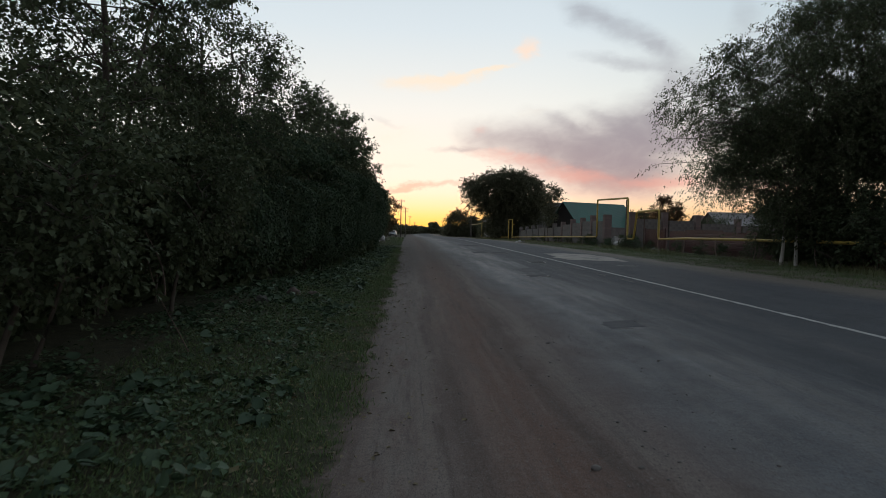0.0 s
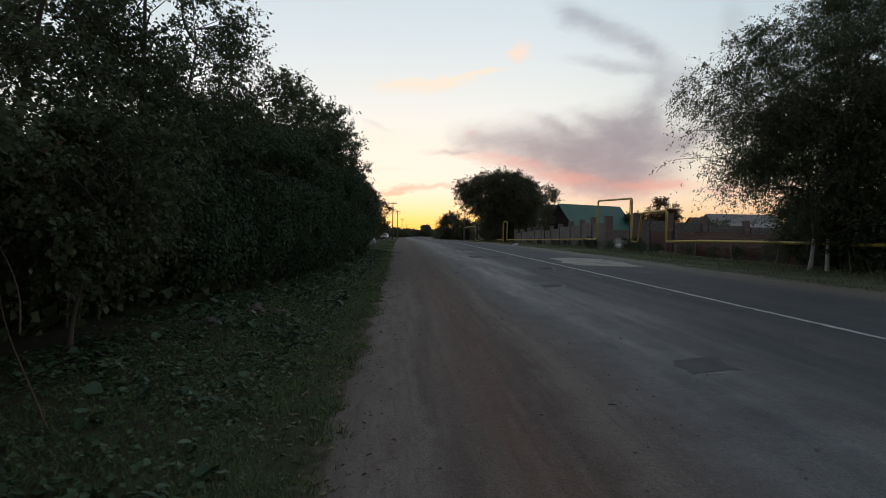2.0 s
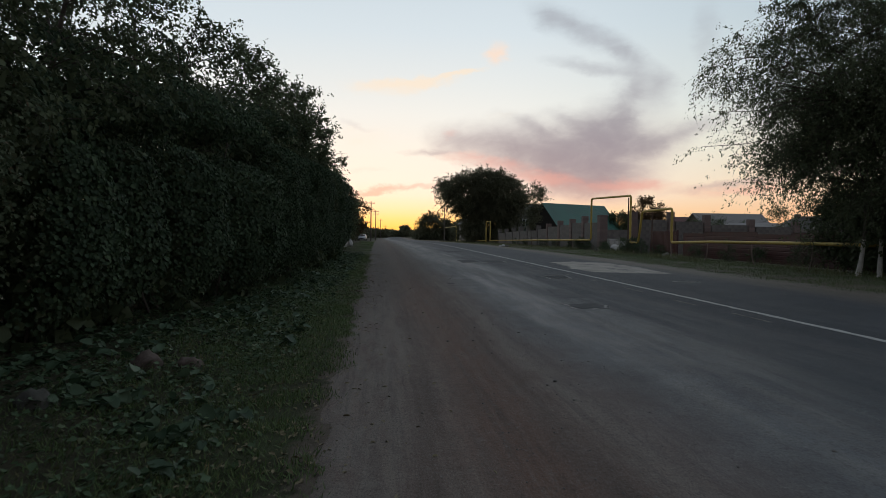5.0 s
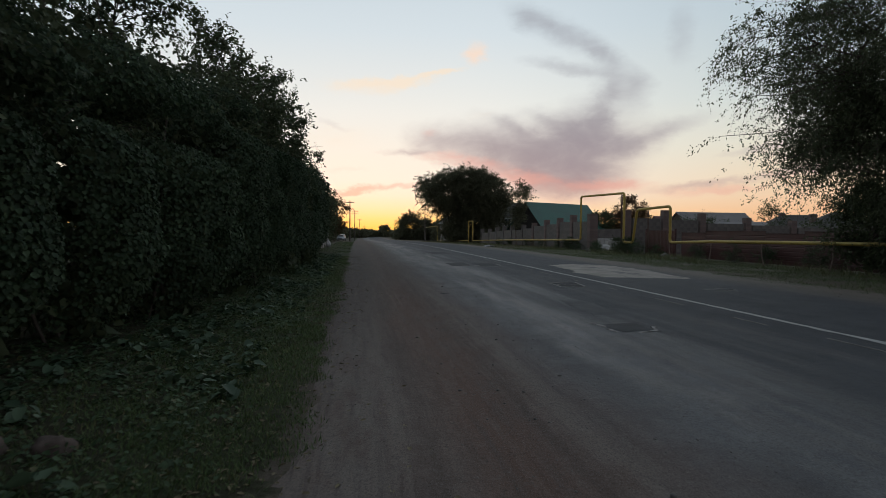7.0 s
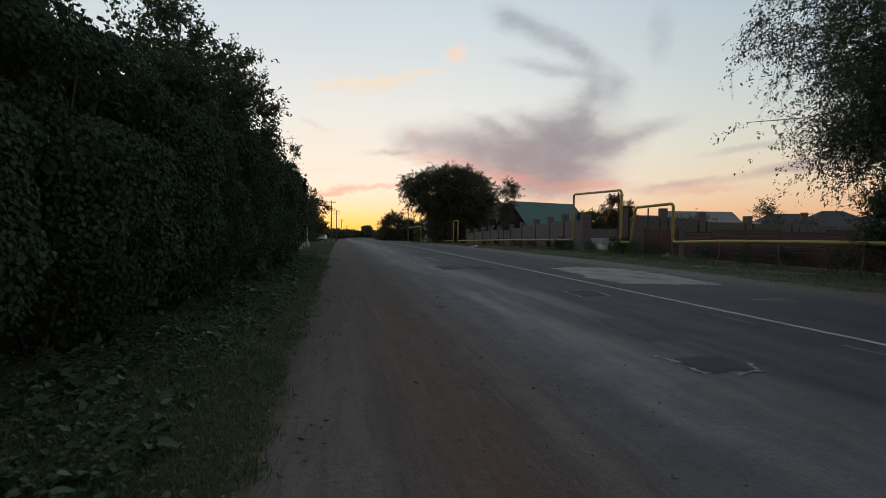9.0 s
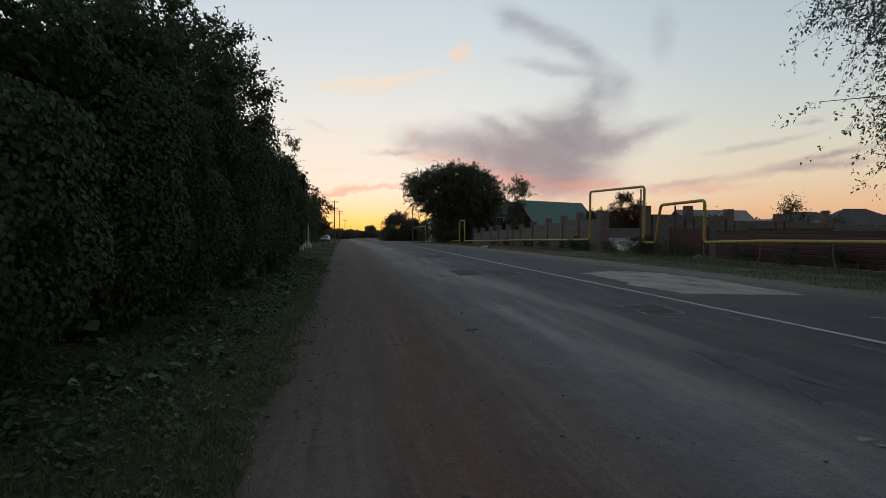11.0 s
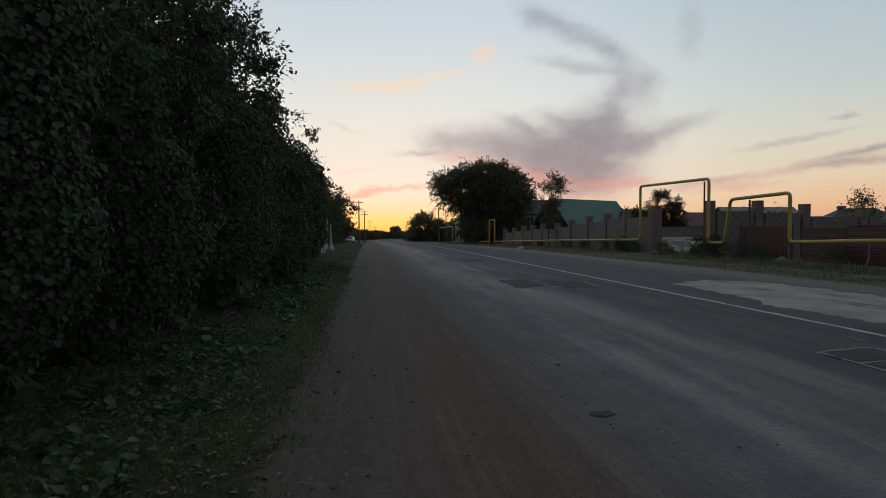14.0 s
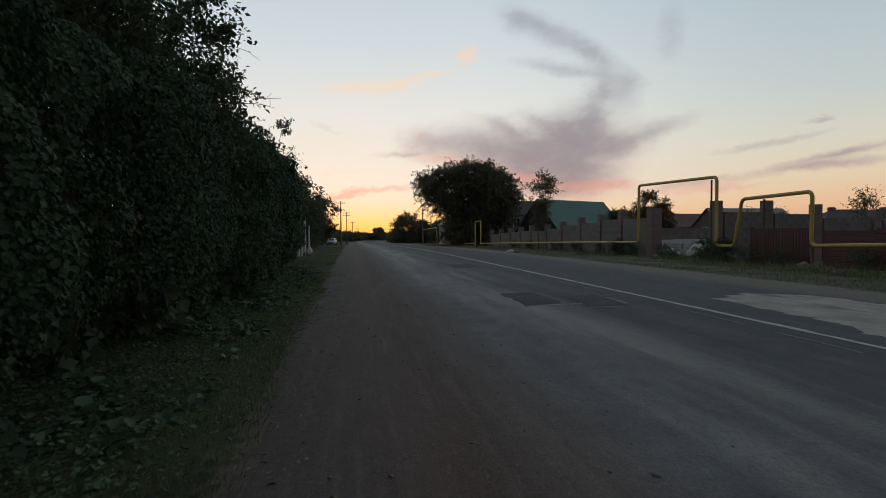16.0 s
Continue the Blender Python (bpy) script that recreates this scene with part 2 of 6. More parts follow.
def road_material():
    """Asphalt with dusty wheel tracks, running out into trodden earth on one side and gravel on the other."""
    mt, T = material("road_surface")
    v = place(T)
    x, y, z = T.sep(v)
    stretched = T.xyz(x, T.m("MULTIPLY", y, 0.06), z)
    streak = T.noise(stretched, 2.2, 5, 0.6)
    streak_fine = T.noise(stretched, 9.0, 5, 0.6)
    blot = T.noise(v, 0.45, 5, 0.6)
    patch = T.noise(v, 1.7, 6, 0.62)
    grit = T.noise(v, 70.0, 3, 0.6)
    stones = T.noise(v, 26.0, 4, 0.7)
    lumps = T.noise(v, 11.0, 5, 0.68)
    wander = T.m("ADD", x, T.m("MULTIPLY", T.m("SUBTRACT", T.noise(T.xyz(x, T.m("MULTIPLY", y, 0.3), z), 0.5, 4, 0.5), 0.5), 1.3))
    wander = T.m("ADD", wander, T.m("MULTIPLY", T.m("SUBTRACT", patch, 0.5), 0.45))
    # asphalt: bluish grey, dust in long streaks
    asphalt = T.mix(T.step(patch, 0.3, 0.72), (0.06, 0.066, 0.074, 1), (0.1, 0.107, 0.115, 1))
    chips = T.noise(T.xyz(x, T.m("MULTIPLY", y, 0.3), z), 4.0, 8, 0.72)
    dust = T.m("MULTIPLY", T.m("MULTIPLY", T.step(streak, 0.42, 0.75), T.step(chips, 0.36, 0.62)), T.m("SUBTRACT", 0.42, T.m("MULTIPLY", T.step(x, 3.2, 6.0), 0.26)))
    asphalt = T.mix(dust, asphalt, (0.125, 0.117, 0.106, 1))
    crack = T.noise(v, 3.2, 7, 0.7, dist=1.5)
    asphalt = T.mix(T.m("MULTIPLY", T.m("SUBTRACT", 1.0, T.step(T.m("ABSOLUTE", T.m("SUBTRACT", crack, 0.5)), 0.0, 0.012)), 0.55), asphalt, (0.022, 0.022, 0.022, 1))

    def track(x0, w, k):
        dx = T.m("DIVIDE", T.m("SUBTRACT", wander, x0), w)
        return T.m("MULTIPLY", T.m("EXPONENT", T.m("MULTIPLY", T.m("MULTIPLY", dx, dx), -1.0)), k)

    asphalt = T.mix(T.m("MULTIPLY", T.step(wander, 3.0, 4.3), 0.88), asphalt, T.mix(T.step(patch, 0.3, 0.72), (0.019, 0.024, 0.03, 1), (0.03, 0.036, 0.043, 1)))
    dusty = T.m("ADD", T.m("ADD", track(3.3, 0.55, 0.5), track(2.5, 0.35, 0.25)), track(5.1, 0.3, 0.25))
    asphalt = T.mix(T.m("MULTIPLY", dusty, T.m("MULTIPLY", T.step(streak_fine, 0.2, 0.65), T.step(chips, 0.3, 0.6))), asphalt, (0.16, 0.147, 0.132, 1))
    asphalt = T.mix(T.m("MULTIPLY", T.step(blot, 0.55, 0.75), 0.7), asphalt, (0.04, 0.043, 0.046, 1))
    # earth: brown, with a redder rut; crumbs of asphalt along the verge further on
    earth = T.mix(T.step(patch, 0.3, 0.7), (0.106, 0.073, 0.059, 1), (0.146, 0.107, 0.09, 1))
    earth = T.mix(T.m("MULTIPLY", T.step(streak, 0.42, 0.66), 0.85), earth, (0.076, 0.049, 0.038, 1))
    earth = T.mix(T.m("MULTIPLY", track(0.95, 0.36, 0.9), T.step(streak_fine, 0.2, 0.55)), earth, (0.108, 0.056, 0.038, 1))
    earth = T.mix(T.m("MULTIPLY", track(-0.1, 0.45, 0.8), T.step(chips, 0.3, 0.6)), earth, (0.165, 0.145, 0.128, 1))
    earth = T.mix(track(0.45, 0.12, 0.4), earth, (0.048, 0.034, 0.027, 1))
    earth = T.mix(track(1.32, 0.13, 0.45), earth, (0.042, 0.03, 0.024, 1))
    earth = T.mix(track(1.62, 0.14, 0.55), earth, (0.17, 0.145, 0.125, 1))
    earth = T.mix(track(0.22, 0.07, 0.45), earth, (0.175, 0.15, 0.13, 1))
    earth = T.mix(T.m("MULTIPLY", T.m("MULTIPLY", T.step(streak_fine, 0.46, 0.7), T.step(chips, 0.3, 0.65)), 0.4), earth, (0.16, 0.134, 0.112, 1))
    earth = T.mix(T.m("MULTIPLY", T.m("MULTIPLY", T.step(streak_fine, 0.5, 0.33), T.step(patch, 0.3, 0.6)), 0.45), earth, (0.048, 0.034, 0.026, 1))
    late = T.m("MULTIPLY", T.step(y, 14.0, 26.0), T.m("SUBTRACT", 1.0, T.step(wander, -0.1, 0.8)))
    earth = T.mix(T.m("MULTIPLY", late, T.m("ADD", 0.5, T.m("MULTIPLY", T.step(lumps, 0.35, 0.6), 0.4))), earth, (0.039, 0.033, 0.034, 1))
    earth = T.mix(T.m("MULTIPLY", T.step(y, 14.0, 26.0), 0.52), earth, (0.058, 0.037, 0.027, 1))
    earth = T.mix(T.m("MULTIPLY", T.m("MULTIPLY", T.step(y, 14.0, 26.0), track(0.95, 0.3, 0.8)), T.step(streak_fine, 0.25, 0.6)), earth, (0.078, 0.036, 0.023, 1))
    earth = T.mix(T.m("MULTIPLY", T.m("MULTIPLY", T.step(y, 14.0, 26.0), track(1.5, 0.2, 0.6)), T.step(streak_fine, 0.3, 0.6)), earth, (0.125, 0.105, 0.09, 1))
    earth = T.mix(T.m("MULTIPLY", T.step(y, 21.0, 30.0), 0.6), earth, (0.044, 0.035, 0.029, 1))
    # thin wheel and scuff lines drawn along the track
    scuff = T.noise(T.xyz(T.m("ADD", x, T.m("MULTIPLY", patch, 0.12)), T.m("MULTIPLY", y, 0.022), z), 13.0, 4, 0.65)
    earth = T.mix(T.m("MULTIPLY", T.m("MULTIPLY", T.step(scuff, 0.5, 0.66), T.step(chips, 0.3, 0.62)), 0.36), earth, (0.16, 0.118, 0.096, 1))
    earth = T.mix(T.m("MULTIPLY", T.m("MULTIPLY", T.step(scuff, 0.48, 0.34), T.step(patch, 0.35, 0.62)), 0.45), earth, (0.04, 0.027, 0.021, 1))
    gravel = T.mix(T.step(stones, 0.35, 0.65), (0.078, 0.064, 0.05, 1), (0.125, 0.104, 0.082, 1))
    c = T.mix(T.step(wander, 1.3, 2.7), earth, asphalt)
    c = T.mix(T.step(wander, 9.2, 11.2), c, gravel)
    crumbs = T.noise(v, 130.0, 2, 0.6)
    # crumbs lie thick on the earth and are swept off the driven lane
    loose = T.m("SUBTRACT", 1.0, T.m("MULTIPLY", T.m("MULTIPLY", T.step(wander, 2.6, 4.6), T.m("SUBTRACT", 1.0, T.step(wander, 9.0, 10.5))), 0.75))
    c = T.mix(T.m("MULTIPLY", T.step(lumps, 0.52, 0.7), 0.35), c, (0.045, 0.038, 0.033, 1))
    c = T.mix(T.m("MULTIPLY", T.m("MULTIPLY", T.step(lumps, 0.45, 0.3), 0.3), loose), c, (0.15, 0.135, 0.12, 1))
    c = T.mix(T.m("MULTIPLY", T.m("MULTIPLY", T.step(crumbs, 0.56, 0.7), 0.55), loose), c, (0.2, 0.185, 0.17, 1))
    c = T.mix(T.m("MULTIPLY", T.step(grit, 0.5, 0.68), 0.6), c, (0.028, 0.025, 0.023, 1))
    c = T.mix(T.m("MULTIPLY", T.m("MULTIPLY", T.step(stones, 0.62, 0.72), 0.45), loose), c, (0.22, 0.21, 0.2, 1))
    h = T.m("ADD", T.m("MULTIPLY", grit, 0.5), T.m("MULTIPLY", stones, 1.0))
    worn = T.m("MULTIPLY", T.step(wander, 1.6, 3.0), T.m("MULTIPLY", T.step(streak, 0.3, 0.7), T.m("SUBTRACT", 1.0, T.m("MULTIPLY", T.step(wander, 3.6, 5.4), 0.75))))
    finish(T, c, T.m("SUBTRACT", T.m("ADD", 0.7, T.m("MULTIPLY", grit, 0.3)), T.m("MULTIPLY", worn, 0.32)), h, 0.5, 0.025, 0.0, 0.4)
    return mt


ROAD = road_material()


def soil_material():
    """Dark mossy earth under the hedge, paler dry earth across the road."""
    mt, T = material("soil")
    v = place(T)
    x, y, z = T.sep(v)
    big, mid, fine = T.noise(v, 0.8, 5), T.noise(v, 6.0, 5, 0.65), T.noise(v, 45.0, 4, 0.7)
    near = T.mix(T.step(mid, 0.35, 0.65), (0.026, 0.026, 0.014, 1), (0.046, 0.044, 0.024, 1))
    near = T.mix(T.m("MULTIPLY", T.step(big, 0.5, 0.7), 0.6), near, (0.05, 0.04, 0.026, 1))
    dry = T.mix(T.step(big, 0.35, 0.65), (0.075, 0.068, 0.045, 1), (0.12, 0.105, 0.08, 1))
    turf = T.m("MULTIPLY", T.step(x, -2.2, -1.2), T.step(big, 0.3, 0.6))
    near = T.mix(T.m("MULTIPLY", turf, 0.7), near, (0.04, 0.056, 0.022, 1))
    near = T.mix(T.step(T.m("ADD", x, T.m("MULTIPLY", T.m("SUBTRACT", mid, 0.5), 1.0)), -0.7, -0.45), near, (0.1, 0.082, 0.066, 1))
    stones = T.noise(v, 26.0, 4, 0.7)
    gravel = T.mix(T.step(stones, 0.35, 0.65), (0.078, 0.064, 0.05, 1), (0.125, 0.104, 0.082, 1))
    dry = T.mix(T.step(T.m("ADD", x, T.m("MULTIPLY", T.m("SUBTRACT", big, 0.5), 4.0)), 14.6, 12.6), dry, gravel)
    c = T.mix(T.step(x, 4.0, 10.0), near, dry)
    c = T.mix(T.m("MULTIPLY", T.step(fine, 0.5, 0.75), 0.5), c, (0.018, 0.016, 0.01, 1))
    finish(T, c, 0.95, T.m("ADD", mid, fine), 0.7, 0.03, 0.0, 0.2)
    return mt


SOIL = soil_material()


def pale_patch_material():
    """Pale concrete worn through to the asphalt in streaks and holes."""
    mt, T = material("pale_concrete")
    v = place(T)
    x, y, z = T.sep(v)
    streak = T.noise(T.xyz(x, T.m("MULTIPLY", y, 0.22), z), 2.4, 7, 0.68)
    big, fine = T.noise(v, 1.3, 6, 0.65), T.noise(v, 40.0, 4, 0.7)
    c = T.mix(T.step(big, 0.3, 0.7), (0.19, 0.172, 0.148, 1), (0.31, 0.28, 0.245, 1))
    c = T.mix(T.step(streak, 0.52, 0.66), c, (0.07, 0.072, 0.075, 1))
    c = T.mix(T.m("MULTIPLY", T.step(fine, 0.5, 0.7), 0.5), c, (0.06, 0.058, 0.055, 1))
    finish(T, c, 0.85, fine, 0.5, 0.015)
    return mt


PATCH_PALE = pale_patch_material()
PAINT = mottled("road_paint", (0.42, 0.42, 0.40), (0.3, 0.3, 0.29), 6, 0.8, 50, 0.2, tex=False)
PATCH_DARK = mottled("dark_bitumen", (0.029, 0.031, 0.034), (0.05, 0.052, 0.055), 3, 0.85, 60, 0.4, tex=False, spec=0.25)
PATCH_MID = mottled("worn_bitumen", (0.037, 0.039, 0.042), (0.056, 0.058, 0.061), 3, 0.82, 60, 0.4, tex=False, spec=0.28)
PATCH_FAINT = mottled("old_bitumen", (0.053, 0.056, 0.06), (0.078, 0.081, 0.085), 2.5, 0.8, 60, 0.4, tex=False, spec=0.3)
DUST = mottled("road_dust", (0.11, 0.106, 0.098), (0.16, 0.152, 0.14), 5, 0.9, 50, 0.3, tex=False)
PATCH_RIM = mottled("pale_crumbs", (0.21, 0.2, 0.188), (0.31, 0.298, 0.285), 9, 0.9, 50, 0.5, tex=False)
BARK = mottled("bark", (0.06, 0.048, 0.038), (0.1, 0.085, 0.07), 5, 0.95, 35, 0.8, tex=False)
WHITEWASH = mottled("whitewashed_bark", (0.55, 0.53, 0.5), (0.4, 0.38, 0.35), 4, 0.9, 40, 0.6, tex=False)
YELLOW = mottled("yellow_pipe_paint", (0.42, 0.3, 0.055), (0.33, 0.235, 0.045), 3, 0.55, 40, 0.15)
POST_GREY = mottled("grey_post", (0.3, 0.28, 0.26), (0.2, 0.18, 0.16), 5, 0.7, 40, 0.3)
RED_SHEET = mottled("dark_red_sheet", (0.066, 0.011, 0.011), (0.046, 0.009, 0.009), 2, 0.5, 30, 0.1, vary=0.25)
BLOCK = mottled("grey_block", (0.18, 0.164, 0.152), (0.11, 0.102, 0.098), 1.3, 0.95, 30, 0.6, vary=0.35)
BRICK = mottled("pink_brick", (0.21, 0.15, 0.138), (0.165, 0.125, 0.116), 2, 0.95, 30, 0.6, vary=0.4)
MORTAR = mottled("mortar", (0.165, 0.155, 0.147), (0.13, 0.122, 0.117), 3, 0.95, 30, 0.5)
GREEN_ROOF = mottled("green_sheet_roof", (0.02, 0.105, 0.078), (0.024, 0.085, 0.066), 0.6, 0.5, 10, 0.1)
RED_ROOF = mottled("red_sheet_roof", (0.09, 0.022, 0.02), (0.07, 0.019, 0.018), 0.6, 0.55, 10, 0.1)
GREY_ROOF = mottled("grey_slate_roof", (0.22, 0.21, 0.205), (0.17, 0.165, 0.16), 0.6, 0.8, 10, 0.2)
DARK_ROOF = mottled("dark_slate_roof", (0.06, 0.056, 0.052), (0.045, 0.042, 0.04), 0.8, 0.85, 10, 0.2)
BLUE_ROOF = mottled("blue_sheet_roof", (0.03, 0.08, 0.25), (0.03, 0.07, 0.2), 0.6, 0.5, 10, 0.1)
PLASTER = mottled("pale_plaster", (0.3, 0.27, 0.25), (0.23, 0.21, 0.195), 0.7, 0.9, 12, 0.2)
TIMBER = mottled("weathered_timber", (0.13, 0.1, 0.08), (0.09, 0.075, 0.062), 3, 0.9, 40, 0.5, vary=0.4)
WHITE_FRAME = mottled("white_frame", (0.7, 0.7, 0.68), (0.62, 0.62, 0.6), 3, 0.5, 30, 0.1)
PALE_BLOCK = mottled("pale_building_block", (0.55, 0.54, 0.51), (0.42, 0.41, 0.39), 3, 0.9, 30, 0.4, vary=0.3)
ROCK = mottled("rock", (0.16, 0.15, 0.135), (0.11, 0.1, 0.09), 4, 0.9, 30, 0.7)
DARK_PANEL = mottled("dark_panel", (0.03, 0.027, 0.024), (0.022, 0.02, 0.018), 3, 0.9, 30, 0.4)
POLE_WOOD = mottled("pole_wood", (0.14, 0.12, 0.1), (0.1, 0.085, 0.075), 2, 0.9, 30, 0.4)
SACK = mottled("white_plastic_sack", (0.42, 0.42, 0.42), (0.32, 0.32, 0.32), 4, 0.6, 30, 0.3)
RUBBER_HOLE_SHADE = mottled("rubber_hole_shade", (0.015, 0.015, 0.015), (0.02, 0.02, 0.02), 4, 0.8, 40, 0.1)
CAR_SILVER = mottled("silver_car_paint", (0.45, 0.46, 0.48), (0.42, 0.43, 0.45), 2, 0.3, 40, 0.02, metal=0.3)
CHROME = mottled("dull_steel", (0.5, 0.5, 0.5), (0.45, 0.45, 0.45), 4, 0.35, 40, 0.05, metal=0.9)
DRY_TWIG = mottled("dry_twig", (0.13, 0.085, 0.07), (0.1, 0.065, 0.052), 4, 0.9, 40, 0.2, tex=False)
STRAW = mottled("dry_stalk", (0.2, 0.17, 0.1), (0.15, 0.12, 0.07), 4, 0.9, 40, 0.2, tex=False)


def glass_material():
    mt, T = material("window_glass")
    finish(T, (0.02, 0.024, 0.028, 1), 0.06, None, spec=0.7)
    return mt


GLASS = glass_material()
LEAF_VINE = leafy("vine_leaf", (0.018, 0.035, 0.016), (0.033, 0.06, 0.029), (0.072, 0.115, 0.058), 0.2, None, 0.6)
LEAF_TREE = leafy("tree_leaf", (0.044, 0.06, 0.031), (0.074, 0.096, 0.05), (0.112, 0.14, 0.074), 0.32)
LEAF_WILLOW = leafy("narrow_leaf", (0.06, 0.078, 0.043), (0.09, 0.115, 0.062), (0.125, 0.15, 0.085), 0.4)
LEAF_RUST = leafy("reddish_leaf", (0.065, 0.0468, 0.0208), (0.0975, 0.0585, 0.0286), (0.13, 0.0715, 0.0364), 0.35)
LEAF_WEED = leafy("weed_leaf", (0.034, 0.06, 0.026), (0.056, 0.092, 0.042), (0.09, 0.14, 0.072), 0.2, (0.138, 0.115, 0.0575), 0.6)
GRASS = leafy("grass_blade", (0.06, 0.098, 0.034), (0.09, 0.135, 0.05), (0.128, 0.165, 0.07), 0.2, (0.2, 0.163, 0.075), 0.6)

LEAF_BURDOCK = leafy("burdock_leaf", (0.03, 0.056, 0.03), (0.05, 0.085, 0.046), (0.1, 0.145, 0.09), 0.15, None, 0.55)
GRASS_DRY = leafy("dry_grass_blade", (0.085, 0.095, 0.04), (0.12, 0.13, 0.058), (0.165, 0.165, 0.085), 0.2, (0.2, 0.17, 0.1), 0.7)
LEAF_SHRUB = leafy("shrub_leaf", (0.044, 0.062, 0.034), (0.085, 0.11, 0.06), (0.14, 0.172, 0.1), 0.3, (0.11, 0.06, 0.035))

# Distant haze and sky glare are put into this paler leaf colour.
LEAF_HAZED = leafy("hazed_tree_leaf", (0.085, 0.09, 0.055), (0.115, 0.122, 0.075), (0.15, 0.158, 0.098), 0.5)
POST_PALE = mottled("weathered_post", (0.26, 0.2, 0.17), (0.17, 0.125, 0.105), 5, 0.8, 40, 0.3)
POST_RUST = mottled("rusty_steel", (0.1, 0.06, 0.045), (0.07, 0.045, 0.036), 4, 0.8, 40, 0.3)


# ---- mesh tools ----
def mesh_of(name, verts, faces, mat):
    me = bpy.data.meshes.new(name)
    verts, faces = np.asarray(verts, np.float32).reshape(-1, 3), np.asarray(faces, np.int32)
    n, k = faces.shape
    me.vertices.add(len(verts))
    me.vertices.foreach_set("co", verts.ravel())
    me.loops.add(n * k)
    me.loops.foreach_set("vertex_index", faces.ravel())
    me.polygons.add(n)
    me.polygons.foreach_set("loop_start", np.arange(n, dtype=np.int32) * k)
    me.materials.append(mat)
    me.update(calc_edges=True)
    return me


def thing(name, loc, label, category, group="", kind="", rz=0.0):
    ob = new(name)
    ob.empty_display_size = 0.2
    ob.matrix_basis = pose(*loc, 0, 0, rz)
    return tagged(ob, label, category, group, kind)


def child(ob, parent, label="", kind=""):
    ob.parent = parent
    return tagged(ob, label, kind=kind)


def part(name, bm, mat, parent, label="", smooth=False):
    """Links a bmesh as one mesh object under a thing or a part."""
    me = bpy.data.meshes.new(name)
    bm.to_mesh(me)
    bm.free()
    me.materials.append(mat)
    if smooth:
        for p in me.polygons:
            p.use_smooth = True
    return child(new(name, me), parent, label)


def part_np(name, verts, faces, mat, parent, label="", kind="", smooth=False):
    me = mesh_of(name, verts, faces, mat)
    if smooth:
        me.polygons.foreach_set("use_smooth", np.ones(len(me.polygons), bool))
    return child(new(name, me), parent, label, kind)


def box(bm, x0, x1, y0, y1, z0, z1, bevel=0.0):
    r = bmesh.ops.create_cube(bm, size=1, matrix=Matrix.LocRotScale(((x0 + x1) / 2, (y0 + y1) / 2, (z0 + z1) / 2), None, (x1 - x0, y1 - y0, z1 - z0)))
    if bevel:
        es = list({e for v in r["verts"] for e in v.link_edges})
        bmesh.ops.bevel(bm, geom=es, offset=bevel, segments=2, affect="EDGES", profile=0.6)
    return bm


def prism(bm, outline, depth, axis="y"):
    """A slab from an outline in the plane across the axis, from 0 to depth."""
    def at(a, b, d):
        return {"y": (a, d, b), "x": (d, a, b), "z": (a, b, d)}[axis]
    lo = [bm.verts.new(at(a, b, 0)) for a, b in outline]
    hi = [bm.verts.new(at(a, b, depth)) for a, b in outline]
    n = len(outline)
    bm.faces.new(lo[::-1])
    bm.faces.new(hi)
    for i in range(n):
        bm.faces.new((lo[i], lo[(i + 1) % n], hi[(i + 1) % n], hi[i]))
    bmesh.ops.recalc_face_normals(bm, faces=bm.faces)
    return bm


def tubes(paths, radii, sides=5):
    """Tubes along paths of shape (T, P, 3) with radii (T, P). Returns vertices and quads."""
    paths, radii = np.asarray(paths, float), np.asarray(radii, float)
    t, p, _ = paths.shape
    d = np.gradient(paths, axis=1)
    d /= np.linalg.norm(d, axis=2, keepdims=True) + 1e-9
    ref = np.where(np.abs(d[..., 2:3]) < 0.9, np.array([0, 0, 1.0]), np.array([1.0, 0, 0]))
    u = np.cross(d, ref)
    u /= np.linalg.norm(u, axis=2, keepdims=True) + 1e-9
    w = np.cross(d, u)
    a = np.linspace(0, 2 * np.pi, sides, endpoint=False)
    ring = u[:, :, None] * np.cos(a)[:, None] + w[:, :, None] * np.sin(a)[:, None]
    v = paths[:, :, None] + ring * radii[:, :, None, None]
    i = np.arange(t * p * sides).reshape(t, p, sides)
    j = np.roll(i, -1, axis=2)
    f = np.stack([i[:, :-1], j[:, :-1], j[:, 1:], i[:, 1:]], axis=-1).reshape(-1, 4)
    return v.reshape(-1, 3), f


def join(*pieces):
    vs, fs, n = [], [], 0
    for v, f in pieces:
        vs.append(v)
        fs.append(np.asarray(f) + n)
        n += len(v)
    return np.concatenate(vs), np.concatenate(fs)


def unit(v):
    return v / (np.linalg.norm(v, axis=-1, keepdims=True) + 1e-9)


def leaves(c, tip, nrm, length, width, fold=0.18, droop=0.15):
    """Folded leaves: a rib from base to tip and two halves. All arrays have one row a leaf."""
    tip = unit(tip)
    s = unit(np.cross(tip, nrm))
    n = np.cross(s, tip)
    L, W = np.asarray(length)[:, None], np.asarray(width)[:, None]
    v = np.stack([c, c + 0.28 * L * tip + 0.5 * W * s + fold * W * n, c + 0.7 * L * tip + 0.36 * W * s + fold * W * n, c + L * tip - droop * L * n,
                  c + 0.7 * L * tip - 0.36 * W * s + fold * W * n, c + 0.28 * L * tip - 0.5 * W * s + fold * W * n], axis=1)
    b = np.arange(len(c))[:, None] * 6
    f = np.concatenate([b + [[0, 1, 2, 3]], b + [[0, 3, 4, 5]]])
    return v.reshape(-1, 3), f


